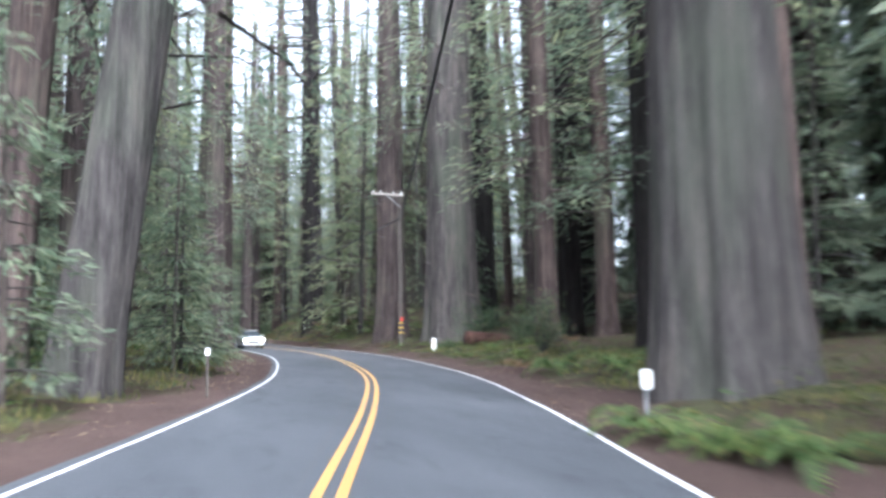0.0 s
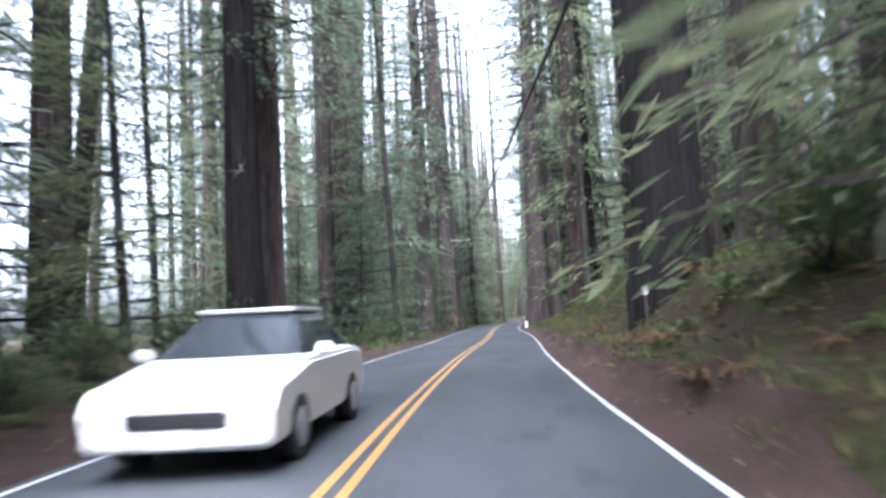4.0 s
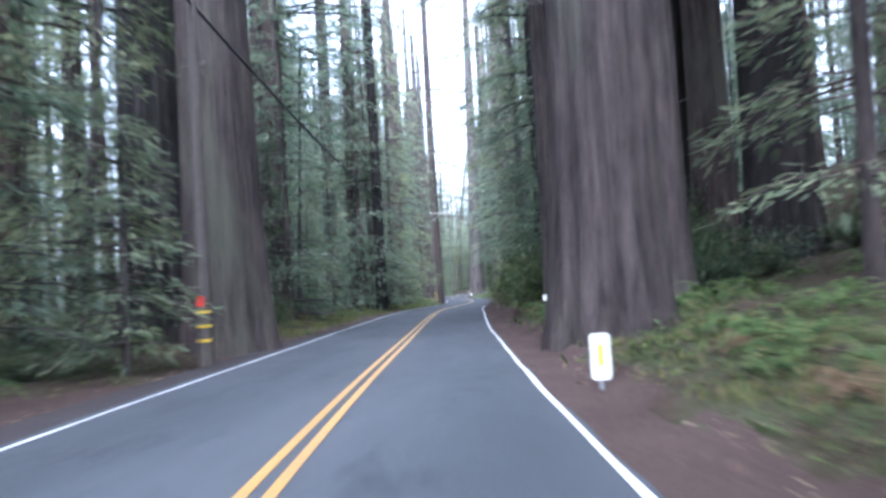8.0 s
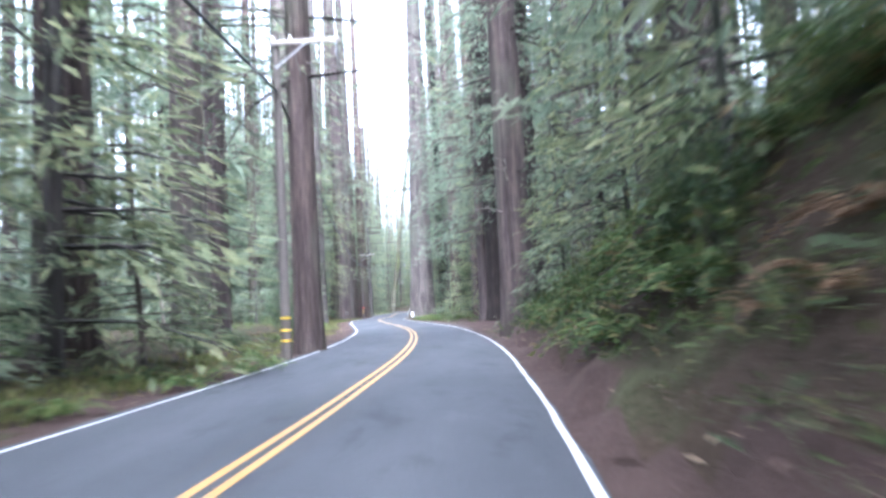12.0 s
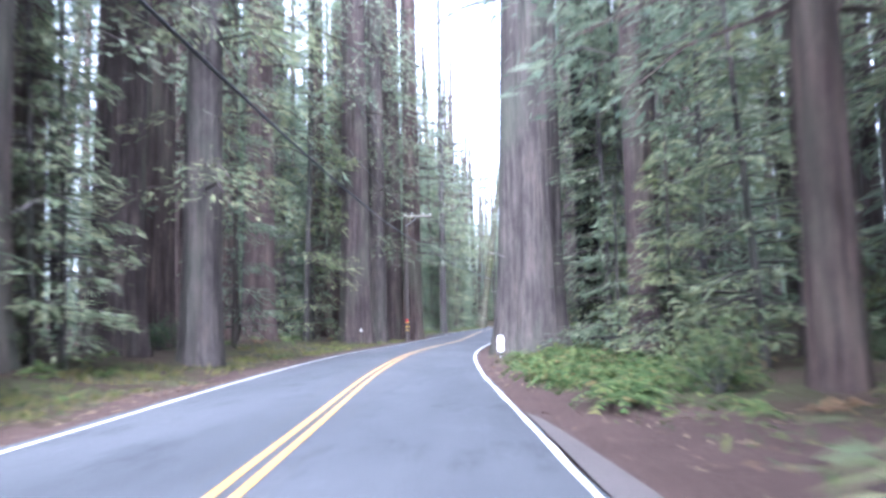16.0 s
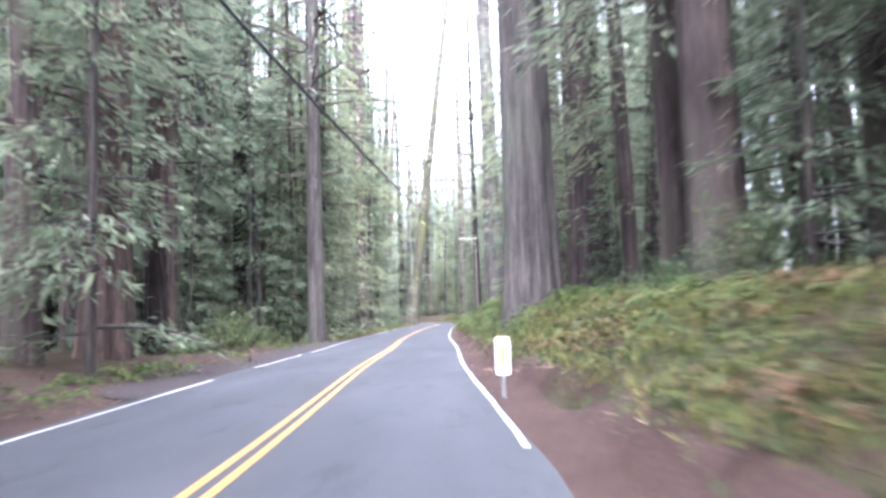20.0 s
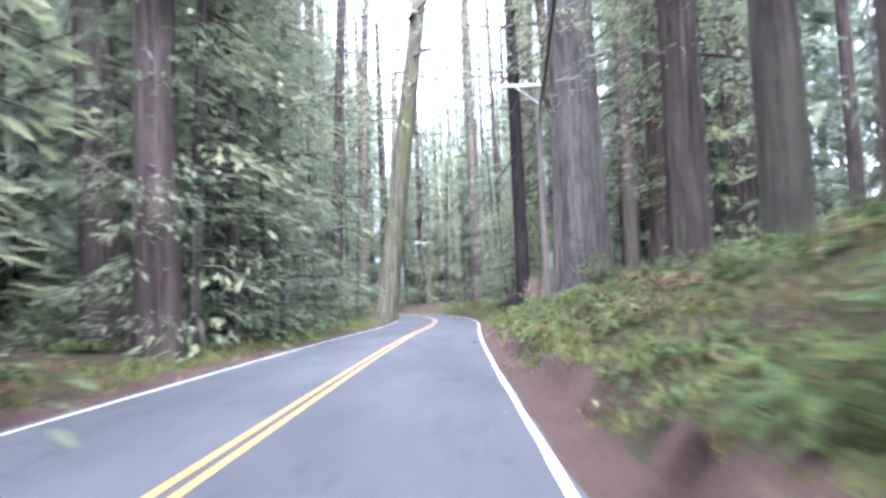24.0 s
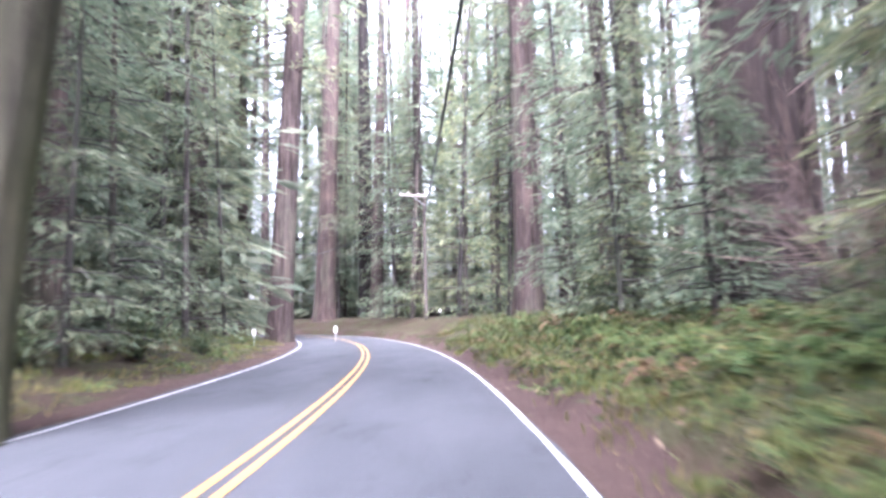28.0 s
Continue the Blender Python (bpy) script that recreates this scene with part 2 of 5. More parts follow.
# ---------------------------------------------------------------- the road's line and the lie of the land
LINE = [(-80, -51.10), (-30, -16.90), (-12, -7.00), (2, -0.29), (6, 0.88), (12, 2.59), (19.6, 4.40), (27, 5.52), (34, 6.25), (42, 6.70), (50, 6.73), (58, 6.52), (66, 6.15), (78, 5.81), (96, 5.71), (110, 5.38), (126, 4.91), (137, 4.80), (148, 4.69), (156, 4.66), (163, 4.71), (170, 5.01), (181, 6.11), (190, 6.89), (203, 7.32), (214, 7.06), (224, 6.31), (233, 5.49), (245, 4.42), (255, 3.94), (264, 4.05), (274, 4.57), (288, 4.77), (303, 4.63), (314, 4.74), (326, 4.68), (338, 4.90), (350, 5.18), (360, 5.48), (373, 6.03), (385, 6.77), (397, 7.06), (410, 6.66), (426, 5.16), (443, 2.10), (460, -2.9), (470, -8), (480, -16), (488, -25), (496, -37), (504, -54), (512, -78), (540, -168)]
LY = np.array([p[0] for p in LINE], float)
LX = np.array([p[1] for p in LINE], float)
LM = np.gradient(LX, LY)


def centre(y):
    """The road's centre line: x at y, by cubic pieces; straight on past both ends."""
    y = np.asarray(y, float)
    i = np.clip(np.searchsorted(LY, y) - 1, 0, len(LY) - 2)
    h = LY[i + 1] - LY[i]
    t = np.clip((y - LY[i]) / h, 0, 1)
    x = (2 * t**3 - 3 * t**2 + 1) * LX[i] + (t**3 - 2 * t**2 + t) * h * LM[i] + (-2 * t**3 + 3 * t**2) * LX[i + 1] + (t**3 - t**2) * h * LM[i + 1]
    return x + np.where(y < LY[0], (y - LY[0]) * LM[0], 0) + np.where(y > LY[-1], (y - LY[-1]) * LM[-1], 0)


def slope(y):
    return (centre(np.asarray(y, float) + 0.5) - centre(np.asarray(y, float) - 0.5))


def smooth(a, b, v):
    t = np.clip((v - a) / (b - a), 0, 1)
    return t * t * (3 - 2 * t)


def waves(x, y):
    """Gentle unevenness of the ground, about -1 to 1."""
    return (np.sin(0.9 * x + 0.31 * y) + np.sin(0.37 * x - 0.83 * y + 1.3) + np.sin(2.1 * x + 1.7 * y + 0.5) * 0.5 + np.sin(1.3 * y - 2.6 * x) * 0.5) / 3


def land(x, y):
    """The height of the ground."""
    x, y = np.asarray(x, float), np.asarray(y, float)
    d = (x - centre(y)) / np.sqrt(1 + slope(y) ** 2)
    bank = np.interp(y, [0, 40, 60, 75, 97, 105, 122, 142, 150, 160, 185, 198, 212, 258, 272, 300, 320, 345, 365, 390, 420, 600],
                     [0.25, 0.3, 0.8, 1.9, 2.0, 0.8, 0.3, 0.5, 2.2, 3.0, 2.8, 0.6, 0.0, 0.1, 0.9, 1.0, 1.5, 1.4, 0.9, 0.6, 0.8, 1.5])
    hill = np.interp(y, [-80, 40, 70, 95, 108, 125, 145, 190, 205, 225, 270, 330, 380, 600], [0.05, 0.06, 0.16, 0.16, 0.07, 0.06, 0.22, 0.22, 0.08, 0.0, 0.05, 0.06, 0.03, 0.05])
    left = np.interp(y, [0, 40, 60, 90, 120, 165, 190, 240, 300, 330, 400, 460], [0.3, 0.7, 1.0, 0.5, 0.1, 0.6, 0.5, 0.6, 0.4, 0.1, 0.6, 0.8])
    start = np.interp(y, [0, 60, 80, 110, 140, 160, 195, 205, 235, 262, 280, 400, 600], [4.6, 4.1, 3.75, 3.7, 3.5, 3.4, 3.6, 7.4, 7.4, 3.9, 3.75, 3.8, 4.4])
    # a cut edge at the foot of the banks, steep and a little uneven
    cut = start - 0.25 + 0.22 * np.sin(0.8 * y) + 0.12 * np.sin(2.3 * y)
    z = 0.5 * np.clip(bank, 0, 1) * smooth(cut, cut + 0.28, d) + bank * smooth(start, start + 2.6, d) + hill * np.clip(d - start - 2.5, 0, 40) + left * smooth(4.2, 9.5, -d)
    z = z + 0.16 * waves(x, y) * smooth(3.9, 6.0, np.abs(d)) - 0.06 * smooth(3.1, 3.8, np.abs(d)) - 0.02 * smooth(0.3, 3.1, np.abs(d))
    return z


# ---------------------------------------------------------------- mesh helpers
def mesh_object(name, verts, faces, mats, parent=None, label="", smooth_shade=False, indices=None, blades=False):
    me = bpy.data.meshes.new(name)
    me.from_pydata([tuple(v) for v in verts] if not isinstance(verts, np.ndarray) else verts.tolist(), [], faces if isinstance(faces, list) else faces.tolist())
    for m in mats if isinstance(mats, (list, tuple)) else [mats]:
        me.materials.append(m)
    if indices is not None:
        me.polygons.foreach_set("material_index", np.asarray(indices, np.int32))
    if smooth_shade:
        me.polygons.foreach_set("use_smooth", np.ones(len(me.polygons), bool))
    if blades:
        uv = me.uv_layers.new(name="UVMap")
        uv.data.foreach_set("uv", np.tile([0.0, 0.5, 0.45, 0.0, 1.0, 0.5, 0.45, 1.0], len(me.polygons)))
    me.update()
    ob = new(name, me)
    if parent is not None:
        ob.parent = parent
    if label:
        tagged(ob, label)
    return ob


def part(name, bm, mat, parent, label=""):
    me = bpy.data.meshes.new(name)
    bm.to_mesh(me)
    bm.free()
    me.materials.append(mat)
    ob = new(name, me)
    ob.parent = parent
    if label:
        tagged(ob, label)
    return ob


def grid_faces(rows, cols):
    a = np.arange(rows * cols).reshape(rows, cols)
    return np.stack([a[:-1, :-1], a[:-1, 1:], a[1:, 1:], a[1:, :-1]], -1).reshape(-1, 4)


# ---------------------------------------------------------------- ground, road and its lines
gy = np.concatenate([[-2500, -1200, -600, -300, -160], np.arange(-80, 540, 1.0), [560, 600, 680, 900, 1500, 3000]])
gd = np.concatenate([[-2500, -1000, -400, -200, -120, -80, -60, -45, -34], np.arange(-26, -12, 2.0), np.arange(-12, -3.2, 0.55), [-2.9, -1.5, 0, 1.5, 2.9], np.arange(3.25, 6.5, 0.25), np.arange(6.5, 12, 0.5), np.arange(12, 27, 1.5), [34, 45, 60, 80, 120, 200, 400, 1000, 2500]])
D, Y = np.meshgrid(gd, gy)
X = centre(np.clip(Y, -80, 540)) + D * np.sqrt(1 + slope(np.clip(Y, -80, 540)) ** 2)
Z = land(X, np.clip(Y, -80, 540)) - 0.05 * (np.abs(D) < 3.3)
dm = 0.5 * (gd[:-1] + gd[1:])
ym = 0.5 * (gy[:-1] + gy[1:])
wide_r = np.interp(ym, [0, 60, 75, 110, 125, 145, 195, 207, 228, 240, 600], [4.6, 4.1, 3.75, 3.7, 3.6, 3.4, 3.7, 8.6, 8.6, 3.8, 3.7])
wide_l = np.interp(ym, [0, 70, 80, 118, 130, 290, 296, 325, 335, 600], [4.6, 5.4, 7.0, 7.0, 4.4, 4.3, 8.0, 8.0, 4.4, 4.6])
litter = (dm[None, :] < wide_r[:, None] + 0.25 * np.sin(ym * 0.7)[:, None]) & (dm[None, :] > -wide_l[:, None] - 0.4 * np.sin(ym * 0.9)[:, None])
ground = mesh_object("ground", np.stack([X, Y, Z], -1).reshape(-1, 3), grid_faces(len(gy), len(gd)), [FLOOR, DUFF], smooth_shade=True, indices=litter.reshape(-1).astype(int))
tagged(ground, "forest floor of reddish needle litter, moss and bare earth rising in banks", "ground", kind="structure")


def edge(y, side):
    """How far the white edge line lies from the centre line."""
    return np.interp(y, [0, 40, 75, 266, 276, 292, 330, 345, 400], [-2.62, -2.68, -2.97, -2.97, -3.07, -3.16, -3.16, -3.08, -3.09]) if side < 0 else np.interp(y, [60, 88, 102, 118, 140, 158, 185, 205, 218, 266, 276, 300, 315, 330, 370, 400], [2.8, 2.7, 2.6, 2.38, 2.42, 2.82, 2.72, 2.66, 2.74, 2.74, 2.66, 2.64, 2.7, 2.72, 2.9, 2.8])


def strip(name, d0, d1, z, mat, y0, y1, step=1.0, ragged=0.0, label="", category="", follow=0):
    ys = np.arange(y0, y1 + step / 2, step)
    c, k = centre(ys), np.sqrt(1 + slope(ys) ** 2)
    rg = np.random.RandomState(int(abs(d0 * 100)) + 3)
    jit = [rg.uniform(-ragged, ragged, len(ys)) for _ in range(2)]
    ds = np.linspace(d0, d1, max(2, int((d1 - d0) / 1.0) + 2)) if d1 - d0 > 1 else np.array([d0, d1])
    pts = np.zeros((len(ys), len(ds), 3))
    for j, d in enumerate(ds):
        e = jit[0] if j == 0 else jit[1] if j == len(ds) - 1 else 0
        if name == "road" and j in (0, len(ds) - 1):
            d = edge(ys, -1) - 0.22 if j == 0 else edge(ys, 1) + 0.065
        if follow:
            d = d + edge(ys, follow)
        pts[:, j, 0] = c + (d + e) * k
        pts[:, j, 1] = ys
        pts[:, j, 2] = z - 0.02 * smooth(0.3, 3.1, np.abs(d))
    ob = mesh_object(name, pts.reshape(-1, 3), grid_faces(len(ys), len(ds)), mat, smooth_shade=True)
    return tagged(ob, label, category, kind="structure")


strip("road", -3.25, 3.02, 0.0, ASPHALT, -80, 540, 1.0, 0.035, "two-lane grey asphalt road with worn ragged edges", "road")
YL = "solid yellow centre line, worn paint on the asphalt"
strip("centre_line", -0.145, -0.05, 0.008, YELLOW_LINE, -80, 540, 1.0, 0.0, YL, "road marking")
strip("centre_line", 0.05, 0.145, 0.008, YELLOW_LINE, -80, 540, 1.0, 0.0, YL, "road marking")
WL = "white edge line, worn paint on the asphalt"
for a, b in ((-80, 74), (78, 300), (304, 311.5), (313, 540)):
    strip("edge_line", -0.045, 0.035, 0.008, WHITE_LINE, a, b, 1.0, 0.012, WL, "road marking", -1)
for a, b in ((-80, 97), (97.7, 112), (112.6, 286), (290, 540)):
    strip("edge_line", -0.04, 0.035, 0.008, WHITE_LINE, a, b, 1.0, 0.012, WL, "road marking", 1)


# ---------------------------------------------------------------- trunks, limbs and sprays
def tube(path, radii, sides=6):
    """Vertices and faces of a tapered tube along a path."""
    path, radii = np.asarray(path, float), np.asarray(radii, float)
    t = np.gradient(path, axis=0)
    t /= np.linalg.norm(t, axis=1)[:, None] + 1e-9
    ref = np.where(np.abs(t[:, 2:3]) > 0.9, [[1.0, 0, 0]], [[0, 0, 1.0]])
    u = np.cross(t, ref)
    u /= np.linalg.norm(u, axis=1)[:, None]
    v = np.cross(t, u)
    a = np.linspace(0, 2 * np.pi, sides, endpoint=False)
    pts = path[:, None] + radii[:, None, None] * (np.cos(a)[None, :, None] * u[:, None] + np.sin(a)[None, :, None] * v[:, None])
    idx = np.arange(len(path) * sides).reshape(len(path), sides)
    nxt = np.roll(idx, -1, 1)
    f = np.stack([idx[:-1], nxt[:-1], nxt[1:], idx[1:]], -1).reshape(-1, 4)
    return pts.reshape(-1, 3), f


def join(pieces):
    vs, fs, n = [], [], 0
    for v, f in pieces:
        vs.append(v)
        fs.append(f + n)
        n += len(v)
    return np.concatenate(vs), np.concatenate(fs)


def sprays(pos, way, length, width, rg):
    """Flat leaf sprays: at each place a folded four-cornered blade along its way."""
    n = len(pos)
    way = way / (np.linalg.norm(way, axis=1)[:, None] + 1e-9)
    side = np.cross(way, [0, 0, 1.0]) + rg.normal(0, 0.35, (n, 3))
    side /= np.linalg.norm(side, axis=1)[:, None] + 1e-9
    length, width = np.broadcast_to(length, n)[:, None], np.broadcast_to(width, n)[:, None]
    mid = pos + way * length * 0.45 + [0, 0, 1] * width * 0.12
    v = np.stack([pos, mid - side * width / 2, pos + way * length, mid + side * width / 2], 1).reshape(-1, 3)
    f = np.arange(4 * n).reshape(n, 4)
    return v, f


def trunk_mesh(r, height, seed, sides, rings, flare=0.45, lobes=0.09, lean=(0, 0)):
    """A fluted redwood trunk with a flared foot. Returns vertices and faces."""
    rg = np.random.RandomState(seed)
    z = np.concatenate([[-1.6], np.linspace(0, 1, rings) ** 1.9 * height])
    a = np.linspace(0, 2 * np.pi, sides, endpoint=False)
    A, Zz = np.meshgrid(a, z)
    rad = r * (1 - 0.62 * np.clip(Zz / height, 0, 1)) * (1 + flare * np.exp(-np.clip(Zz, 0, None) / (0.9 * r + 0.25)))
    wob = np.zeros_like(A)
    for k, amp in ((3, 0.6), (5, 0.7), (8, 0.8), (13, 0.7), (19, 0.5), (27, 0.4)):
        if k * 2.2 < sides:
            wob += amp * np.sin(k * A + rg.uniform(0, 6.28) + rg.normal(0, 0.035) * Zz * (6 / k) ** 0.3)
    rad = rad * (1 + lobes * wob * (0.5 + 0.9 * np.exp(-np.clip(Zz, 0, None) / (2 * r + 1))) / 1.6)
    sway = rg.normal(0, 0.006, 2)
    tx, ty = math.tan(radians(lean[0])), math.tan(radians(lean[1]))
    x = rad * np.cos(A) + Zz * tx + sway[0] * Zz**2 / height * 0.5
    y = rad * np.sin(A) + Zz * ty + sway[1] * Zz**2 / height * 0.5
    idx = np.arange(len(z) * sides).reshape(len(z), sides)
    nxt = np.roll(idx, -1, 1)
    f = np.stack([idx[:-1], nxt[:-1], nxt[1:], idx[1:]], -1).reshape(-1, 4)
    return np.stack([x, y, Zz], -1).reshape(-1, 3), f


def crown_mesh(seed, h0, h1, reach, whorls, per, blades, blade, droop=0.25, trunk_r=0.3, taper=True):
    """Boughs with flat drooping sprays between the heights h0 and h1. Returns (boughs, leaves)."""
    rg = np.random.RandomState(seed)
    wood, P, Wd, L = [], [], [], []
    for i in range(whorls):
        u = (i + rg.uniform(0, 1)) / whorls
        h = h0 + (h1 - h0) * u
        long = reach * ((1 - u) ** 0.7 + 0.12 if taper else 0.6 + 0.4 * math.sin(3.1 * u))
        for k in range(per):
            if rg.uniform() < 0.22:
                continue
            a = rg.uniform(0, 6.28)
            ln = long * rg.uniform(0.55, 1.1)
            out = np.array([math.cos(a), math.sin(a), 0])
            s = np.linspace(0, 1, 3)
            path = out * (trunk_r * 0.6 + ln * s)[:, None] + np.array([0, 0, 1]) * (h + ln * (0.12 * s - droop * s**2) + rg.normal(0, 0.1))[:, None]
            wood.append(tube(path, 0.012 * ln * (1.15 - s) + 0.006, 3))
            n = max(4, int(blades * ln / reach * (1.15 if h < 20 else 0.22)))
            q = rg.uniform(0.18, 1.0, n) ** 0.8
            across = np.cross(out, [0, 0, 1])
            off = rg.normal(0, 0.24, n) * ln * (0.35 + 0.65 * np.sin(np.pi * np.clip(q, 0, 1)))
            base = np.stack([np.interp(q, s, path[:, j]) for j in range(3)], 1) + across * off[:, None] + rg.normal(0, 0.05 * ln, (n, 1)) * [0, 0, 1] - [0, 0, 1] * (np.abs(off) * 0.25)[:, None]
            P.append(base)
            Wd.append(out * 0.8 + across * (np.sign(off) * rg.uniform(0.1, 1.0, n))[:, None] + rg.normal(0, 0.25, (n, 3)) - [0, 0, 0.35])
            L.append(blade * rg.uniform(0.6, 1.35, n) * (1.0 if h < 20 else 1.5))
    P, Wd, L = np.concatenate(P), np.concatenate(Wd), np.concatenate(L)
    return join(wood), sprays(P, Wd, L, L * 0.36, rg)


def tree_thing(name, label, category, group, trunk, boughs, leaves, bark, leaf):
    top = new(name)
    tagged(top, label, category, group)
    mesh_object("trunk", trunk[0], trunk[1], bark, top, smooth_shade=True)
    tagged(mesh_object("branchwork", boughs[0], boughs[1], bark, top), kind="stuff")
    if leaves is not None:
        tagged(mesh_object("crown", leaves[0], leaves[1], leaf, top, blades=True), kind="stuff")
    return top


PLANTED = []


def clear(x, y, gap):
    return all((x - px) ** 2 + (y - py) ** 2 > (gap + pr) ** 2 for px, py, pr in PLANTED)


# ---------------------------------------------------------------- the great roadside redwoods, one by one
CROWNS = [crown_mesh(40 + i, 6 + 2 * i, 44, 4.6, 28, 5, 66, 0.4, 0.4, 0.5) for i in range(3)]
CROWNS += [crown_mesh(50 + i, 11 + 2 * i, 42, 8.4, 26, 5, 66, 0.6, 0.2, 0.5, taper=False) for i in range(2)]  # long boughs reaching over the road
CROWN_MESHES = []
for wood_vf, leaf_vf in CROWNS:
    pair = []
    for nm, vf, mat in (("branchwork", wood_vf, BARK), ("crown", leaf_vf, NEEDLES)):
        ob = mesh_object(nm, vf[0], vf[1], mat, blades=nm == "crown")
        pair.append(ob.data)
        bpy.data.objects.remove(ob)
    CROWN_MESHES.append(pair)


DEAD_WOOD = make_bark("bare_dead_wood", (0.10, 0.09, 0.085), (0.34, 0.31, 0.29), (0.16, 0.18, 0.12))


def bare_limb(seed, length, r=0.035, fork=5, sweep=0.5):
    """A bare crooked limb along +x with forking twigs."""
    g = np.random.RandomState(seed)
    s = np.linspace(0, 1, 7)
    side = g.choice((-1, 1))
    path = np.stack([s * length, side * sweep * length * 0.4 * s**2 + g.normal(0, 0.02 * length, 7), length * (g.uniform(-0.25, 0.15) * s + 0.25 * s**2) + g.normal(0, 0.02 * length, 7)], 1)
    path[0] = 0
    bits = [tube(path, r * (1.12 - s), 5)]
    for k in range(fork):
        q = g.uniform(0.3, 0.95)
        p = np.array([np.interp(q, s, path[:, j]) for j in range(3)])
        way = np.array([0.7, g.normal(0, 0.7), g.normal(0.1, 0.5)])
        u = np.linspace(0, 1, 4)
        ln = length * g.uniform(0.15, 0.4)
        bits.append(tube(p + np.outer(u * ln, way) + np.outer(u**2 * ln, g.normal(0, 0.3, 3)), r * 0.5 * (1.2 - u), 4))
    return join(bits)


def redwood(x, y, r, lean=0.0, bark=None, label="", crown=True, scar=None, limbs=None):
    i = len(PLANTED)
    PLANTED.append((x, y, r * 1.3))
    top = new("redwood_tree")
    top.matrix_basis = pose(x, y, float(land(x, y)) - 0.05)
    size = "massive" if r > 1.0 else "tall" if r > 0.5 else "slender"
    tagged(top, label or f"{size} redwood with fluted grey-brown bark beside the road", "tree", "roadside redwoods")
    sides = 56 if r > 0.7 else 32 if r > 0.35 else 20
    v, f = trunk_mesh(r, 48 + 8 * min(r, 1.2), 100 + i, sides + 24 * bool(scar), 70 if scar else 26, lean=(lean, 0), flare=0.2 if r > 0.5 else 0.15)
    burnt = None
    if scar:  # an arched burn hollow: (bearing in degrees, half width, height)
        a = (np.degrees(np.arctan2(v[:, 1] - 0, v[:, 0] - math.tan(radians(lean)) * v[:, 2])) - scar[0] + 180) % 360 - 180
        up = np.clip(v[:, 2] / scar[2] + 0.12 * np.sin(v[:, 2] * 2.3 + a * 0.2), 0, 1)
        deep = np.clip(1 - (np.abs(a) / (scar[1] * (1 - up) ** 0.6 + 1e-3)) ** 2, 0, 1) * (1 - up)
        v[:, :2] *= (1 - 0.45 * deep)[:, None]
        burnt = (deep[f].mean(1) > 0.12).astype(int)
    mesh_object("trunk", v, f, [bark or (BARK if i % 5 else BARK_GREY), DARK_BARK], top, smooth_shade=True, indices=burnt)
    g = np.random.RandomState(900 + i)
    for k in range(limbs if limbs is not None else g.randint(0, 3) if r < 0.9 else g.randint(1, 4)):
        h, a = g.uniform(2.5, 11), g.uniform(0, 360)
        ob = mesh_object("dead_branch", *bare_limb(950 + 7 * i + k, g.uniform(0.9, 2.4), 0.02 + 0.012 * g.uniform()), DEAD_WOOD, top, smooth_shade=True)
        ob.matrix_basis = pose(math.tan(radians(lean)) * h + 0.85 * r * math.cos(radians(a)), 0.85 * r * math.sin(radians(a)), h, 0, g.uniform(-20, 30), a)
    if crown:
        a, s = (i * 2.4) % 6.28, 0.85 + 0.3 * ((i * 7) % 10) / 10
        near = abs(x - float(centre(y))) < (11.5 if y < 165 else 7.6) and (60 < y < 165 or y > 322)
        for me in CROWN_MESHES[3 + i % 2 if near else i % 3]:
            ob = new("branchwork" if "branch" in me.name else "crown", me)
            ob.parent = top
            tagged(ob, kind="stuff")
            ob.matrix_basis = Matrix.Translation((math.tan(radians(lean)) * 20, 0, (r > 0.8) * 4)) @ pose(0, 0, 0, 0, 0, math.degrees(a)) @ Matrix.Diagonal((s, s, s, 1))
    return top


redwood(8.30, 10.34, 1.10, bark=BARK_GREY)
redwood(-2.32, 17.37, 0.70, lean=7, bark=BARK_GREY)
redwood(-4.32, 19.58, 0.57, lean=3)
redwood(14.58, 21.37, 0.54, bark=DARK_BARK, limbs=0)
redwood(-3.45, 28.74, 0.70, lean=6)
redwood(20.29, 37.39, 0.70, bark=DARK_BARK)
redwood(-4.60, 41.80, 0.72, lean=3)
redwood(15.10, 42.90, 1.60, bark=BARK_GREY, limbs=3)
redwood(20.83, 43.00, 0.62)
redwood(26.70, 46.30, 1.05, bark=DARK_BARK)
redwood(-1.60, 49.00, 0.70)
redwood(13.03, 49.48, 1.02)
redwood(20.60, 51.00, 0.85, bark=DARK_BARK, limbs=0)
redwood(1.31, 54.06, 0.99, limbs=4)
redwood(2.32, 59.79, 0.74, scar=(-115,50,6), limbs=4)
redwood(-9.22, 66.03, 0.44)
redwood(-5.73, 66.12, 0.50)
redwood(-5.08, 70.09, 1.20)
redwood(11.53, 74.04, 0.82, bark=DARK_BARK)
redwood(-4.15, 87.01, 0.80, bark=DARK_BARK)
redwood(18.09, 88.53, 0.78)
redwood(-28.43, 89.70, 0.95)
redwood(-15.01, 89.75, 1.07)
redwood(-4.57, 90.33, 0.45)
redwood(-4.33, 91.64, 0.47)
redwood(-28.40, 91.78, 1.02)
redwood(-6.80, 93.54, 0.55)
redwood(15.80, 100.33, 1.45, lean=-1, bark=DARK_BARK)
redwood(11.72, 102.35, 0.95, scar=(-40,60,26))
redwood(-6.16, 108.48, 0.69)
redwood(18.44, 111.73, 0.55)
redwood(-5.60, 112.60, 1.50, scar=(-100,62,9))
redwood(-0.79, 122.45, 0.66)
redwood(-21.21, 123.09, 0.83)
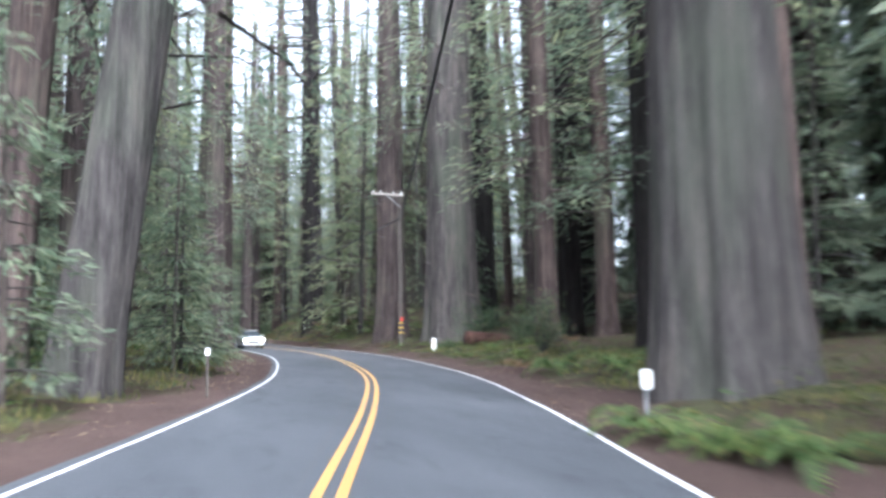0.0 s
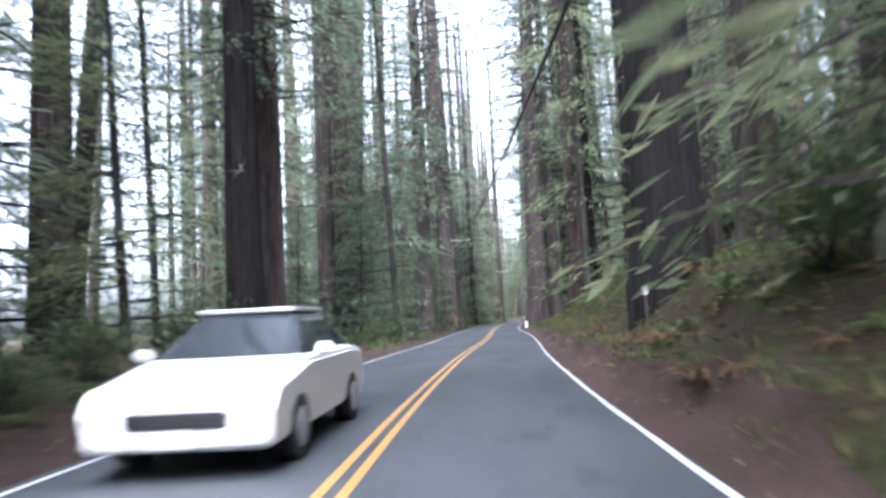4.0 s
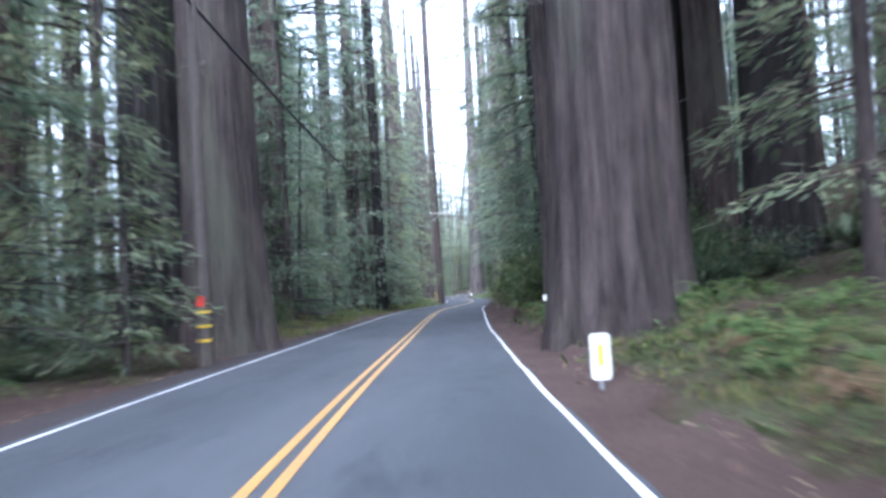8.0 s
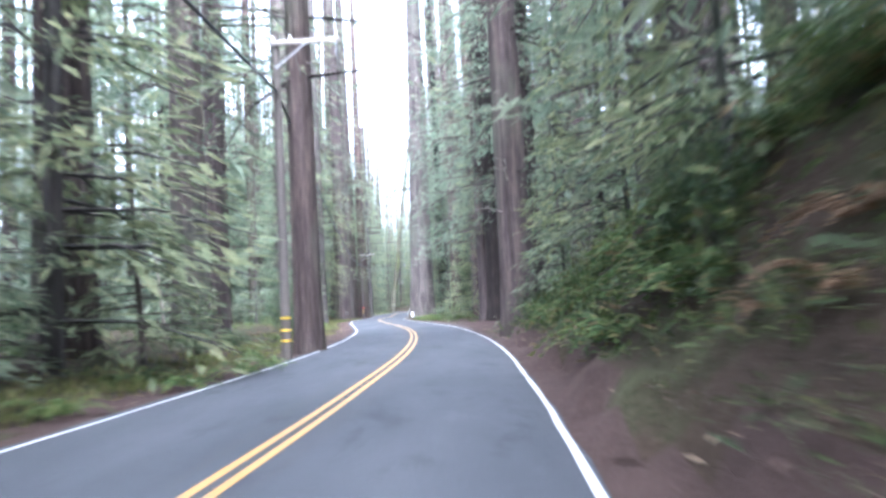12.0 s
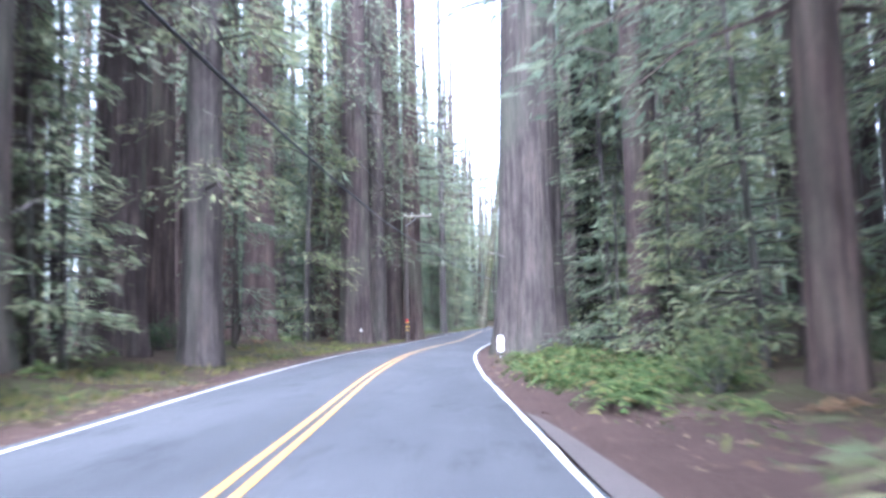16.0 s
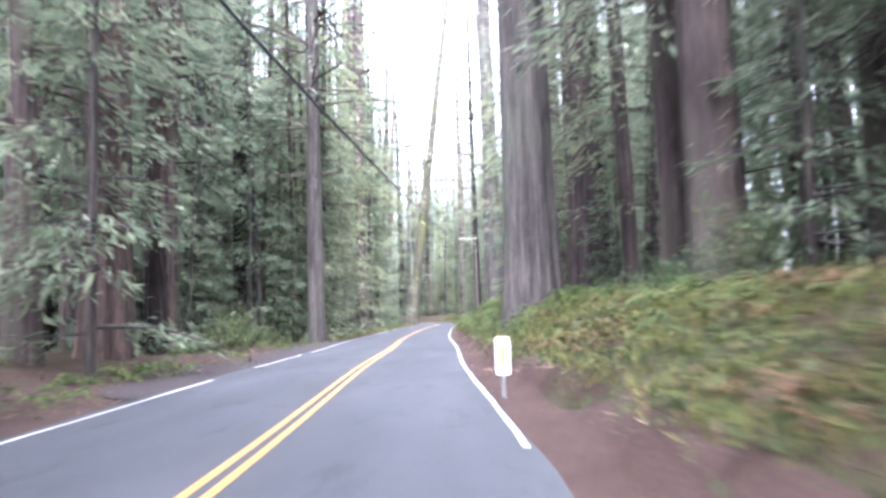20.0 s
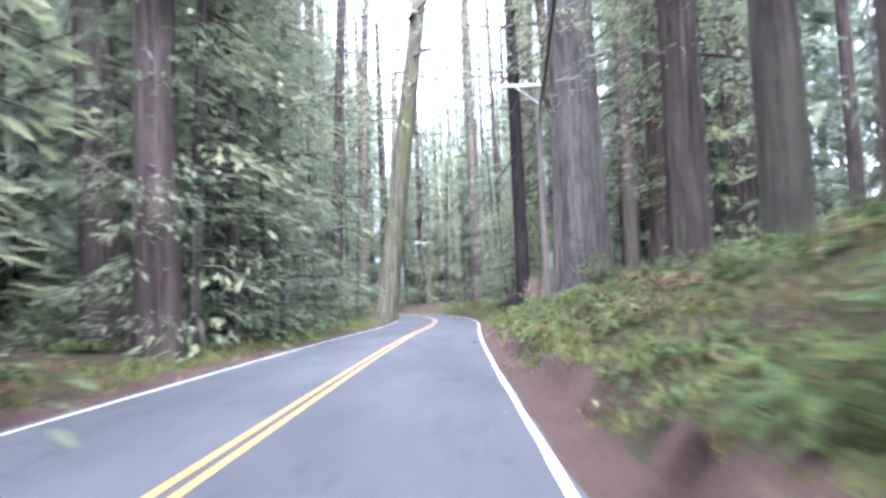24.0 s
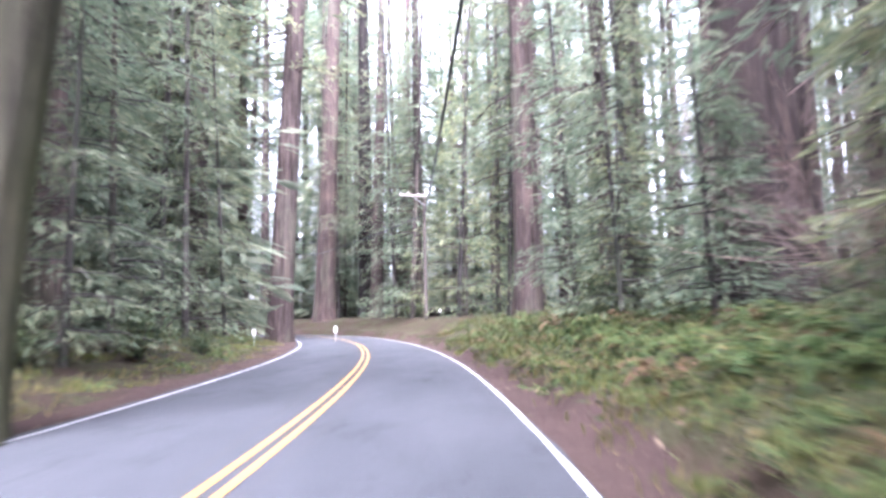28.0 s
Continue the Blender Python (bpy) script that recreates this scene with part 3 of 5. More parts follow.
redwood(-7.07, 124.30, 0.39)
redwood(9.25, 130.90, 1.02, bark=BARK, lean=1)
redwood(-9.59, 130.92, 0.97, lean=3)
redwood(19.35, 133.00, 0.90)
redwood(11.30, 134.40, 0.62)
redwood(0.06, 136.23, 1.05, lean=-1)
redwood(-3.01, 138.91, 0.95)
redwood(16.73, 140.25, 1.09, bark=DARK_BARK)
redwood(-13.65, 140.66, 0.53)
redwood(-27.01, 141.83, 1.10)
redwood(9.69, 142.77, 0.41)
redwood(11.46, 144.71, 0.35)
redwood(16.14, 144.76, 0.80)
redwood(-14.81, 146.24, 0.70)
redwood(14.82, 146.47, 1.30, bark=DARK_BARK)
redwood(13.42, 150.59, 0.52)
redwood(-21.96, 151.08, 1.10)
redwood(-18.56, 153.11, 0.67)
redwood(-3.97, 158.87, 0.62)
redwood(11.35, 160.22, 0.49, bark=DARK_BARK)
redwood(-5.72, 162.43, 0.68)
redwood(-13.22, 165.73, 0.50)
redwood(15.57, 167.46, 0.68)
redwood(15.09, 173.01, 0.68, bark=DARK_BARK)
redwood(-0.12, 175.50, 0.46, bark=DARK_BARK)
redwood(-2.58, 179.19, 0.60)
redwood(-5.22, 181.16, 0.34)
redwood(-11.93, 181.19, 0.61)
redwood(-5.38, 184.20, 0.58)
redwood(-1.90, 190.20, 0.75)
redwood(16.20, 190.40, 0.50)
redwood(16.84, 194.01, 0.61)
redwood(20.61, 194.86, 0.61)
redwood(3.77, 195.07, 0.46)
redwood(18.60, 195.56, 0.61)
redwood(18.25, 195.77, 0.49)
redwood(-0.35, 196.30, 0.62)
redwood(21.52, 196.38, 0.57)
redwood(11.37, 198.70, 0.65)
redwood(19.16, 201.87, 0.52)
redwood(-1.00, 202.73, 0.44)
redwood(22.89, 203.33, 0.39)
redwood(13.00, 204.90, 0.60)
redwood(13.30, 214.00, 0.56)
redwood(18.10, 216.05, 1.05)
redwood(14.97, 224.83, 0.62)
redwood(13.79, 224.97, 0.75, bark=DARK_BARK)
redwood(12.96, 225.64, 0.46)
redwood(15.18, 228.77, 0.68)
redwood(17.51, 230.85, 0.59)
redwood(13.71, 238.78, 0.46)
redwood(-3.87, 239.96, 0.97)
redwood(-7.08, 240.63, 0.52)
redwood(-9.82, 241.38, 0.47)
redwood(-4.79, 243.28, 0.70)
redwood(16.62, 246.51, 0.52)
redwood(-1.72, 248.00, 0.62)
redwood(-4.68, 248.30, 0.85)
redwood(12.57, 250.55, 0.51)
redwood(13.56, 254.65, 0.61)
redwood(-6.46, 254.70, 0.70)
redwood(8.95, 255.40, 1.30, lean=1, bark=BARK_GREY)
redwood(11.60, 258.00, 0.52, bark=DARK_BARK)
redwood(-5.32, 264.38, 0.81)
redwood(-11.69, 268.14, 0.52)
redwood(12.53, 269.99, 0.93, bark=BARK_GREY)
redwood(-8.18, 271.70, 0.69)
redwood(-1.51, 271.80, 1.00, bark=BARK)
redwood(-13.67, 273.96, 0.68)
redwood(22.24, 274.89, 1.10)
redwood(13.05, 275.75, 0.70)
redwood(-0.89, 276.20, 0.68)
redwood(-5.29, 276.85, 0.70)
redwood(19.85, 276.86, 0.51)
redwood(15.55, 277.93, 0.70)
redwood(20.67, 279.87, 0.57)
redwood(15.00, 282.40, 0.66)
redwood(0.69, 283.85, 0.78)
redwood(-1.03, 284.41, 0.83)
redwood(-11.00, 285.40, 0.96)
redwood(-3.85, 286.38, 0.70)
redwood(16.39, 287.94, 0.81)
redwood(26.49, 289.75, 0.62)
redwood(26.83, 293.76, 0.53)
redwood(16.31, 293.98, 0.41)
redwood(20.17, 294.82, 0.68)
redwood(17.91, 298.07, 0.61)
redwood(13.30, 300.15, 0.68)
redwood(18.13, 301.20, 0.51)
redwood(-4.35, 307.80, 0.83)
redwood(10.10, 309.30, 0.96, bark=BARK_GREY)
redwood(-8.61, 310.20, 0.54)
redwood(-5.83, 311.18, 0.70)
redwood(-4.51, 313.17, 0.52, scar=(-95,80,7))
redwood(-7.33, 321.00, 0.86, scar=(-95,80,9))
redwood(14.99, 324.93, 0.69)
redwood(-0.26, 326.20, 0.48)
redwood(16.16, 328.60, 0.70)
redwood(17.14, 330.32, 0.88, bark=DARK_BARK)
redwood(-6.27, 333.20, 0.71, bark=DARK_BARK)
redwood(14.58, 335.97, 0.79)
redwood(-10.56, 337.35, 0.65)
redwood(17.28, 347.08, 0.70)
redwood(-14.30, 347.33, 0.72)
redwood(-12.95, 349.40, 0.99)
redwood(14.20, 350.40, 0.72)
redwood(15.65, 357.99, 0.61)
redwood(-1.07, 362.00, 0.66)
redwood(15.68, 364.93, 0.67)
redwood(17.77, 372.81, 1.09)
redwood(-2.81, 373.95, 0.44)
redwood(19.77, 375.34, 0.73)
redwood(14.35, 376.40, 1.30, bark=BARK_GREY)
redwood(-3.22, 377.97, 0.54)
redwood(-8.14, 385.11, 0.65)
redwood(12.80, 388.20, 0.45, bark=DARK_BARK)
redwood(-6.30, 395.54, 0.82)
redwood(-5.69, 396.86, 0.55)
redwood(-3.86, 399.45, 0.91)
redwood(-5.04, 403.19, 0.88)
redwood(2.68, 404.82, 0.93, lean=8, bark=MOSSY)
redwood(-6.41, 406.43, 0.66)
redwood(-10.83, 410.03, 0.58)
redwood(-2.46, 411.40, 0.64, lean=3)
redwood(-6.91, 411.50, 0.84)
redwood(-4.88, 414.44, 0.48, lean=1)
redwood(17.70, 418.40, 1.20, bark=BARK)
redwood(-6.23, 423.40, 0.70)
redwood(-11.30, 433.30, 0.80)
redwood(18.23, 435.61, 0.76)
redwood(13.02, 441.00, 0.80)
redwood(-7.93, 443.82, 0.46)
redwood(12.98, 444.08, 0.59)
redwood(-3.90, 449.00, 0.85, lean=3)
redwood(-7.98, 454.31, 0.41)
redwood(5.38, 462.63, 0.33)
redwood(5.06, 466.09, 0.31)
redwood(-6.29, 480.36, 1.16, lean=2)
redwood(-2.07, 484.30, 0.97, bark=DARK_BARK)

# ---------------------------------------------------------------- the forest behind
rg = np.random.RandomState(7)


def beside(y, d):
    return float(centre(y) + d * math.sqrt(1 + float(slope(y)) ** 2))


FOREST = []
for i in range(6):
    r = (0.22, 0.3, 0.4, 0.5, 0.62, 0.8)[i]
    wood_vf, leaf_vf = crown_mesh(60 + i, 2.5 + 1.2 * i, 40, 3.4 + 0.3 * i, 34, 5, 34, 0.52, 0.4, r)
    t = tree_thing("forest_redwood", "redwood in the forest with grey-brown bark and drooping green boughs", "tree", "forest redwoods",
                   trunk_mesh(r, 48, 160 + i, 16, 12, 0.3, 0.06), wood_vf, leaf_vf, BARK, NEEDLES)
    FOREST.append(t)
SAPLINGS = []
for i in range(5):
    h = (3.5, 6.5, 11.0, 17.0, 24.0)[i]
    wood_vf, leaf_vf = crown_mesh(80 + i, 0.4 + 0.15 * i, h, 1.35 + 0.42 * i, 13 + 5 * i, 5, 32 + 2 * i, 0.27 + 0.03 * i, 0.28, 0.04)
    t = tree_thing("young_conifer", "young conifer with soft flat green sprays down to the ground", "tree", "young conifers",
                   trunk_mesh(0.045 + 0.03 * i, h, 180 + i, 8, 8, 0.2, 0.02), wood_vf, leaf_vf, BARK_GREY, YOUNG)
    SAPLINGS.append(t)


def bush_mesh(seed, n, rx, rz, blade):
    rg = np.random.RandomState(seed)
    wood, P, W = [], [], []
    for k in range(14):
        a, e = rg.uniform(0, 6.28), rg.uniform(0.35, 1.3)
        tip = np.array([math.cos(a) * math.cos(e) * rx, math.sin(a) * math.cos(e) * rx, math.sin(e) * rz]) * rg.uniform(0.65, 1.1)
        s = np.linspace(0, 1, 4)
        path = tip * s[:, None] + np.array([0, 0, 0.25 * rz]) * (s * (1 - s))[:, None]
        wood.append(tube(path, 0.02 * (1.1 - s) + 0.003, 3))
        m = n // 14
        q = rg.uniform(0.25, 1.05, m)
        P.append(np.stack([np.interp(q, s, path[:, j]) for j in range(3)], 1) + rg.normal(0, 0.2 * rx, (m, 3)) * [1, 1, 0.7])
        W.append(tip / np.linalg.norm(tip) + rg.normal(0, 0.8, (m, 3)))
    P, W = np.concatenate(P), np.concatenate(W)
    P[:, 2] = np.abs(P[:, 2]) + 0.05
    L = blade * rg.uniform(0.6, 1.4, len(P))
    return join(wood), sprays(P, W, L, L * 0.5, rg)


BUSHES = []
for i in range(4):
    wood_vf, leaf_vf = bush_mesh(90 + i, 1250, (0.8, 1.1, 1.5, 1.3)[i], (0.8, 1.3, 2.0, 3.0)[i], (0.12, 0.14, 0.17, 0.17)[i])
    top = new("bush")
    tagged(top, "leafy green undergrowth bush on the forest floor", "bush", "undergrowth bushes")
    tagged(mesh_object("stemwork", wood_vf[0], wood_vf[1], BARK_GREY, top), kind="stuff")
    tagged(mesh_object("leaves", leaf_vf[0], leaf_vf[1], BUSH, top, blades=True), kind="stuff")
    BUSHES.append(top)


def fern_mesh(seed, fronds, length, leaflets=12):
    rg = np.random.RandomState(seed)
    V, F, n = [], [], 0
    for k in range(fronds):
        a = 6.28 * k / fronds + rg.uniform(-0.25, 0.25)
        ln = length * rg.uniform(0.7, 1.15)
        out = np.array([math.cos(a), math.sin(a), 0.0])
        side = np.array([-math.sin(a), math.cos(a), 0.0])
        up = rg.uniform(0.75, 1.25)
        s = np.linspace(0.12, 1, leaflets + 1)
        mid = out * (ln * (0.75 * s))[:, None] + np.array([0, 0, 1]) * (ln * (up * s - 0.95 * s**2) * 0.9 + 0.03)[:, None]
        w = 0.13 * ln * np.sin(np.pi * (s * 0.86 + 0.12)) ** 0.8
        for j in range(leaflets):
            p, q = mid[j], mid[j + 1]
            for sg in (-1, 1):
                tip = (p + q) / 2 + side * sg * w[j] + out * 0.05 * ln - np.array([0, 0, 0.25 * w[j]])
                V += [p, p + (q - p) * 0.8, tip]
                F.append((n, n + 1, n + 2))
                n += 3
    return np.array(V), F


FERNS = []
for i in range(4):
    v, f = fern_mesh(20 + i, (12, 15, 17, 14)[i], (0.75, 0.95, 1.15, 1.35)[i], 22)
    top = mesh_object("sword_fern", v, f, FERN)
    tagged(top, "green sword fern with arching fronds on the roadside bank", "fern", "roadside ferns")
    FERNS.append(top)


def plant(kinds, x, y, scale, sink=0.05):
    k = kinds[rg.randint(len(kinds))]
    m = pose(x, y, float(land(x, y)) - sink, rg.uniform(-3, 3), rg.uniform(-3, 3), rg.uniform(0, 360))
    ob = copy_thing(k, m)
    ob.scale = (scale, scale, scale * rg.uniform(0.9, 1.15))
    return ob


def scatter(kinds, count, y0, y1, d0, d1, gap, s0, s1, keep=0.0, power=1.0):
    """Plants count things at d0 to d1 metres from the centre line (the sign gives the side)."""
    made = tries = 0
    while made < count and tries < count * 12:
        tries += 1
        y = rg.uniform(y0, y1)
        d = d0 + (d1 - d0) * rg.uniform() ** power
        x = beside(y, d)
        if not clear(x, y, gap):
            continue
        plant(kinds, x, y, rg.uniform(s0, s1))
        if keep:
            PLANTED.append((x, y, keep))
        made += 1


def stuff(name, label, category, kinds, places, mat, blades=False):
    """One joined object of kind stuff out of many small copies: places are (x, y, scale)."""
    vs, fs, n = [], [], 0
    for x, y, s in places:
        v, f = kinds[rg.randint(len(kinds))]
        a = rg.uniform(0, 6.28)
        c0, s0 = math.cos(a) * s, math.sin(a) * s
        w = np.stack([v[:, 0] * c0 - v[:, 1] * s0 + x, v[:, 0] * s0 + v[:, 1] * c0 + y, v[:, 2] * s + float(land(x, y)) - 0.03], 1)
        vs.append(w)
        fs.append(np.asarray(f) + n)
        n += len(w)
    ob = mesh_object(name, np.concatenate(vs), np.concatenate(fs), mat, blades=blades)
    return tagged(ob, label, category, kind="stuff")


def spots(count, y0, y1, d0, d1, s0, s1, gap=0.2, power=1.0):
    out = []
    for _ in range(count * 3):
        y, d = rg.uniform(y0, y1), d0 + (d1 - d0) * rg.uniform() ** power
        x = beside(y, d)
        if clear(x, y, gap):
            out.append((x, y, rg.uniform(s0, s1)))
        if len(out) == count:
            break
    return out


def young_conifer_at(x, y, k, size=1.0):
    """A young conifer at its own place by the road."""
    plant(SAPLINGS[k:k + 1], x, y, size * rg.uniform(0.85, 1.15))
    PLANTED.append((x, y, 0.5))


young_conifer_at(-3.0, 13.7, 1)
young_conifer_at(-0.6, 25.2, 1)
young_conifer_at(-0.4, 26.4, 1)
young_conifer_at(-1.1, 32.4, 1)
young_conifer_at(-0.6, 36.7, 1)
young_conifer_at(1.2, 38.4, 1)
young_conifer_at(-0.6, 40.8, 1)
young_conifer_at(-1.0, 45.0, 2)
young_conifer_at(-0.7, 49.5, 1)
young_conifer_at(-4.6, 58.7, 3)
young_conifer_at(-8.0, 76.5, 4, 1.45)
young_conifer_at(-9.0, 88.6, 4, 1.45)
young_conifer_at(-5.2, 97.9, 1)
young_conifer_at(11.6, 98.7, 4, 1.45)
young_conifer_at(-7.6, 101.2, 3)
young_conifer_at(-0.5, 104.7, 4, 1.45)
young_conifer_at(-4.5, 108.9, 3)
young_conifer_at(-3.9, 109.3, 2)
young_conifer_at(-3.7, 114.6, 2)
young_conifer_at(14.2, 117.8, 1)
young_conifer_at(15.5, 118.7, 4, 1.20)
young_conifer_at(13.6, 120.2, 1)
young_conifer_at(-5.1, 124.2, 2)
young_conifer_at(-2.7, 130.0, 2)
young_conifer_at(-0.3, 131.0, 1)
young_conifer_at(-6.2, 137.4, 2)
young_conifer_at(9.9, 146.5, 1)
young_conifer_at(10.7, 148.0, 4, 1.45)
young_conifer_at(-4.2, 150.5, 2)
young_conifer_at(10.5, 152.5, 2)
young_conifer_at(-2.3, 153.7, 3, 1.45)
young_conifer_at(-4.1, 154.9, 2)
young_conifer_at(-3.5, 155.6, 3)
young_conifer_at(11.9, 160.6, 4)
young_conifer_at(-3.5, 160.9, 3)
young_conifer_at(-3.6, 162.2, 1)
young_conifer_at(10.2, 163.9, 1)
young_conifer_at(10.8, 166.0, 4, 1.45)
young_conifer_at(-4.5, 168.4, 2)
young_conifer_at(-2.7, 168.5, 2)
young_conifer_at(-1.6, 172.0, 1)
young_conifer_at(11.0, 172.1, 2)
young_conifer_at(11.4, 174.4, 4, 1.45)
young_conifer_at(-1.4, 175.8, 3, 1.45)
young_conifer_at(-1.2, 178.1, 3, 1.45)
young_conifer_at(11.1, 179.0, 1)
young_conifer_at(-0.7, 180.9, 1)
young_conifer_at(-0.9, 184.5, 1)
young_conifer_at(-0.4, 186.2, 3, 1.45)
young_conifer_at(12.6, 186.4, 4, 1.45)
young_conifer_at(0.5, 189.0, 1)
young_conifer_at(13.0, 189.2, 1)
young_conifer_at(12.7, 191.1, 2)
young_conifer_at(12.6, 195.5, 1)
young_conifer_at(14.5, 203.3, 4)
young_conifer_at(-2.8, 229.3, 3)
young_conifer_at(13.0, 230.0, 4)
young_conifer_at(-1.9, 234.3, 2)
young_conifer_at(-3.2, 241.7, 2)
young_conifer_at(-2.9, 242.5, 2)
young_conifer_at(14.2, 243.9, 2)
young_conifer_at(12.5, 246.5, 1)
young_conifer_at(14.2, 249.2, 3)
young_conifer_at(11.8, 251.3, 1)
young_conifer_at(13.3, 252.8, 2)
young_conifer_at(12.0, 254.5, 3)
young_conifer_at(12.8, 254.6, 3)
young_conifer_at(12.4, 256.4, 2)
young_conifer_at(-3.8, 256.6, 2)
young_conifer_at(16.0, 263.6, 3)
young_conifer_at(13.1, 268.0, 1)
young_conifer_at(-4.2, 271.7, 2)
young_conifer_at(10.8, 277.3, 2)
young_conifer_at(12.0, 278.8, 1)
young_conifer_at(11.8, 280.0, 1)
young_conifer_at(11.2, 281.4, 1)
young_conifer_at(10.8, 283.5, 1)
young_conifer_at(10.6, 284.7, 1)
young_conifer_at(13.2, 284.9, 2)
young_conifer_at(14.8, 298.8, 2)
young_conifer_at(-2.0, 301.5, 3)
young_conifer_at(-4.1, 315.1, 2)
young_conifer_at(16.2, 315.4, 2)
young_conifer_at(15.2, 317.1, 2)
young_conifer_at(-4.5, 327.5, 4)
young_conifer_at(-3.8, 327.6, 4)
young_conifer_at(-7.5, 327.9, 1)
young_conifer_at(-3.2, 329.5, 2)
young_conifer_at(14.2, 329.5, 2)
young_conifer_at(13.1, 332.0, 2)
young_conifer_at(-2.4, 333.8, 4)
young_conifer_at(-2.3, 335.7, 4)
young_conifer_at(-1.7, 336.2, 3)
young_conifer_at(12.5, 336.3, 2)
young_conifer_at(-2.3, 338.2, 4)
young_conifer_at(-3.9, 339.0, 3)
young_conifer_at(-2.2, 342.3, 4)
young_conifer_at(-1.7, 343.9, 3)
young_conifer_at(-1.6, 362.4, 4)
young_conifer_at(-1.3, 370.7, 4)
young_conifer_at(-0.5, 373.2, 2)
young_conifer_at(-2.6, 383.2, 4)
young_conifer_at(14.3, 388.0, 1)
young_conifer_at(-7.1, 392.1, 4)
young_conifer_at(12.2, 392.7, 1)
young_conifer_at(13.0, 396.6, 1)
young_conifer_at(14.0, 397.0, 1)
young_conifer_at(15.0, 397.6, 1)
young_conifer_at(12.8, 398.8, 1)
young_conifer_at(-1.1, 402.8, 1)
young_conifer_at(14.0, 404.6, 1)
young_conifer_at(13.6, 410.6, 1)
young_conifer_at(-3.3, 414.1, 1)
young_conifer_at(-0.6, 414.4, 2)
young_conifer_at(12.8, 414.8, 1)
young_conifer_at(15.6, 415.6, 1)
young_conifer_at(13.2, 416.7, 1)
young_conifer_at(-2.2, 420.2, 3)
young_conifer_at(15.0, 422.0, 2)
young_conifer_at(14.5, 432.3, 3)
young_conifer_at(-5.0, 434.2, 4)
young_conifer_at(-5.0, 440.6, 4)
young_conifer_at(12.1, 444.7, 4)
young_conifer_at(11.5, 446.7, 4)
young_conifer_at(-1.7, 337.4, 4, 1.40)
young_conifer_at(-0.9, 364.6, 4, 1.40)
young_conifer_at(-1.5, 382.7, 2)
young_conifer_at(-2.2, 330.0, 4, 1.20)
young_conifer_at(-0.3, 376.8, 4, 1.40)
young_conifer_at(18.5, 370.9, 4, 1.30)
young_conifer_at(-2.1, 402.2, 2)
young_conifer_at(8.8, 454.8, 4, 1.40)
young_conifer_at(4.9, 459.8, 4, 1.50)
young_conifer_at(-2.8, 393.9, 2)
young_conifer_at(-1.4, 349.2, 4, 1.20)
young_conifer_at(-0.7, 369.4, 4, 1.20)
young_conifer_at(2.1, 476.4, 4, 1.30)
young_conifer_at(9.4, 462.7, 4, 1.30)
young_conifer_at(-5.8, 487.6, 4, 1.30)
young_conifer_at(-4.1, 269.4, 4, 1.00)
young_conifer_at(-8.0, 272.4, 4, 1.20)
young_conifer_at(13.1, 59.5, 4, 1.30)
young_conifer_at(12.8, 64.8, 4, 1.30)
young_conifer_at(-0.2, 59.8, 4, 1.30)
young_conifer_at(-4.5, 330.5, 4, 1.50)

# open needle-strewn ground of the turnout stays clear, and the foot of the last pole
PLANTED += [(6.8, 440.0, 3.0), (7.0, 446.0, 3.5), (6.4, 452.0, 4.0), (7.6, 432.0, 2.5)]
PLANTED += [(13.0, 211.5, 3.0), (13.2, 216.5, 3.0), (12.5, 222.0, 3.2), (16.0, 218.0, 3.0), (17.0, 223.5, 2.5)]
# forest trees: dense to the right, thinner to the left where daylight shows between the trunks
scatter(FOREST[2:], 66, 14, 130, 9.5, 55, 1.6, 0.8, 1.25, 0.9, 1.2)
scatter(FOREST, 48, 130, 270, 9, 55, 1.6, 0.8, 1.25, 0.9, 1.2)
scatter(FOREST, 74, 270, 500, 9, 60, 1.6, 0.8, 1.25, 0.9, 1.2)
scatter(FOREST[2:], 36, 0, 80, -10, -50, 1.8, 0.8, 1.2, 0.9, 1.2)
scatter(FOREST, 18, 80, 240, -11, -45, 1.8, 0.8, 1.2, 0.9, 1.2)
scatter(FOREST[1:], 14, 478, 535, 7, 28, 1.6, 0.9, 1.2, 0.9)
scatter(FOREST, 56, 240, 500, -9, -55, 1.8, 0.8, 1.2, 0.9, 1.2)
scatter(SAPLINGS[1:], 14, -4, 66, 10, 34, 1.0, 0.8, 1.3, 0.4, 1.2)
scatter(SAPLINGS, 14, 60, 250, 8.0, 26, 1.0, 0.8, 1.3, 0.4, 1.2)
scatter(SAPLINGS[1:], 20, 250, 480, 8.0, 28, 1.0, 0.8, 1.3, 0.4, 1.2)
scatter(SAPLINGS[:3], 4, 4, 60, -8.5, -24, 1.0, 0.8, 1.3, 0.4, 1.2)
scatter(SAPLINGS, 20, 60, 250, -8.0, -26, 1.0, 0.8, 1.3, 0.4, 1.2)
scatter(SAPLINGS[1:], 24, 250, 480, -8.0, -28, 1.0, 0.8, 1.3, 0.4, 1.2)
scatter(SAPLINGS[2:], 4, 100, 132, -10, -32, 1.0, 0.9, 1.4, 0.4)
scatter(SAPLINGS[3:], 6, 300, 350, 8.5, 24, 1.0, 0.9, 1.4, 0.4)
scatter(SAPLINGS[2:], 6, 462, 510, 9, 45, 1.0, 0.9, 1.4, 0.4)
scatter(SAPLINGS[3:], 8, 420, 520, -8.5, -32, 1.0, 0.9, 1.4, 0.4)
scatter(BUSHES, 84, 134, 200, 4.6, 11, 0.3, 0.6, 1.1)
scatter(BUSHES[:2], 44, 306, 432, 4.9, 8.0, 0.3, 0.4, 0.75)
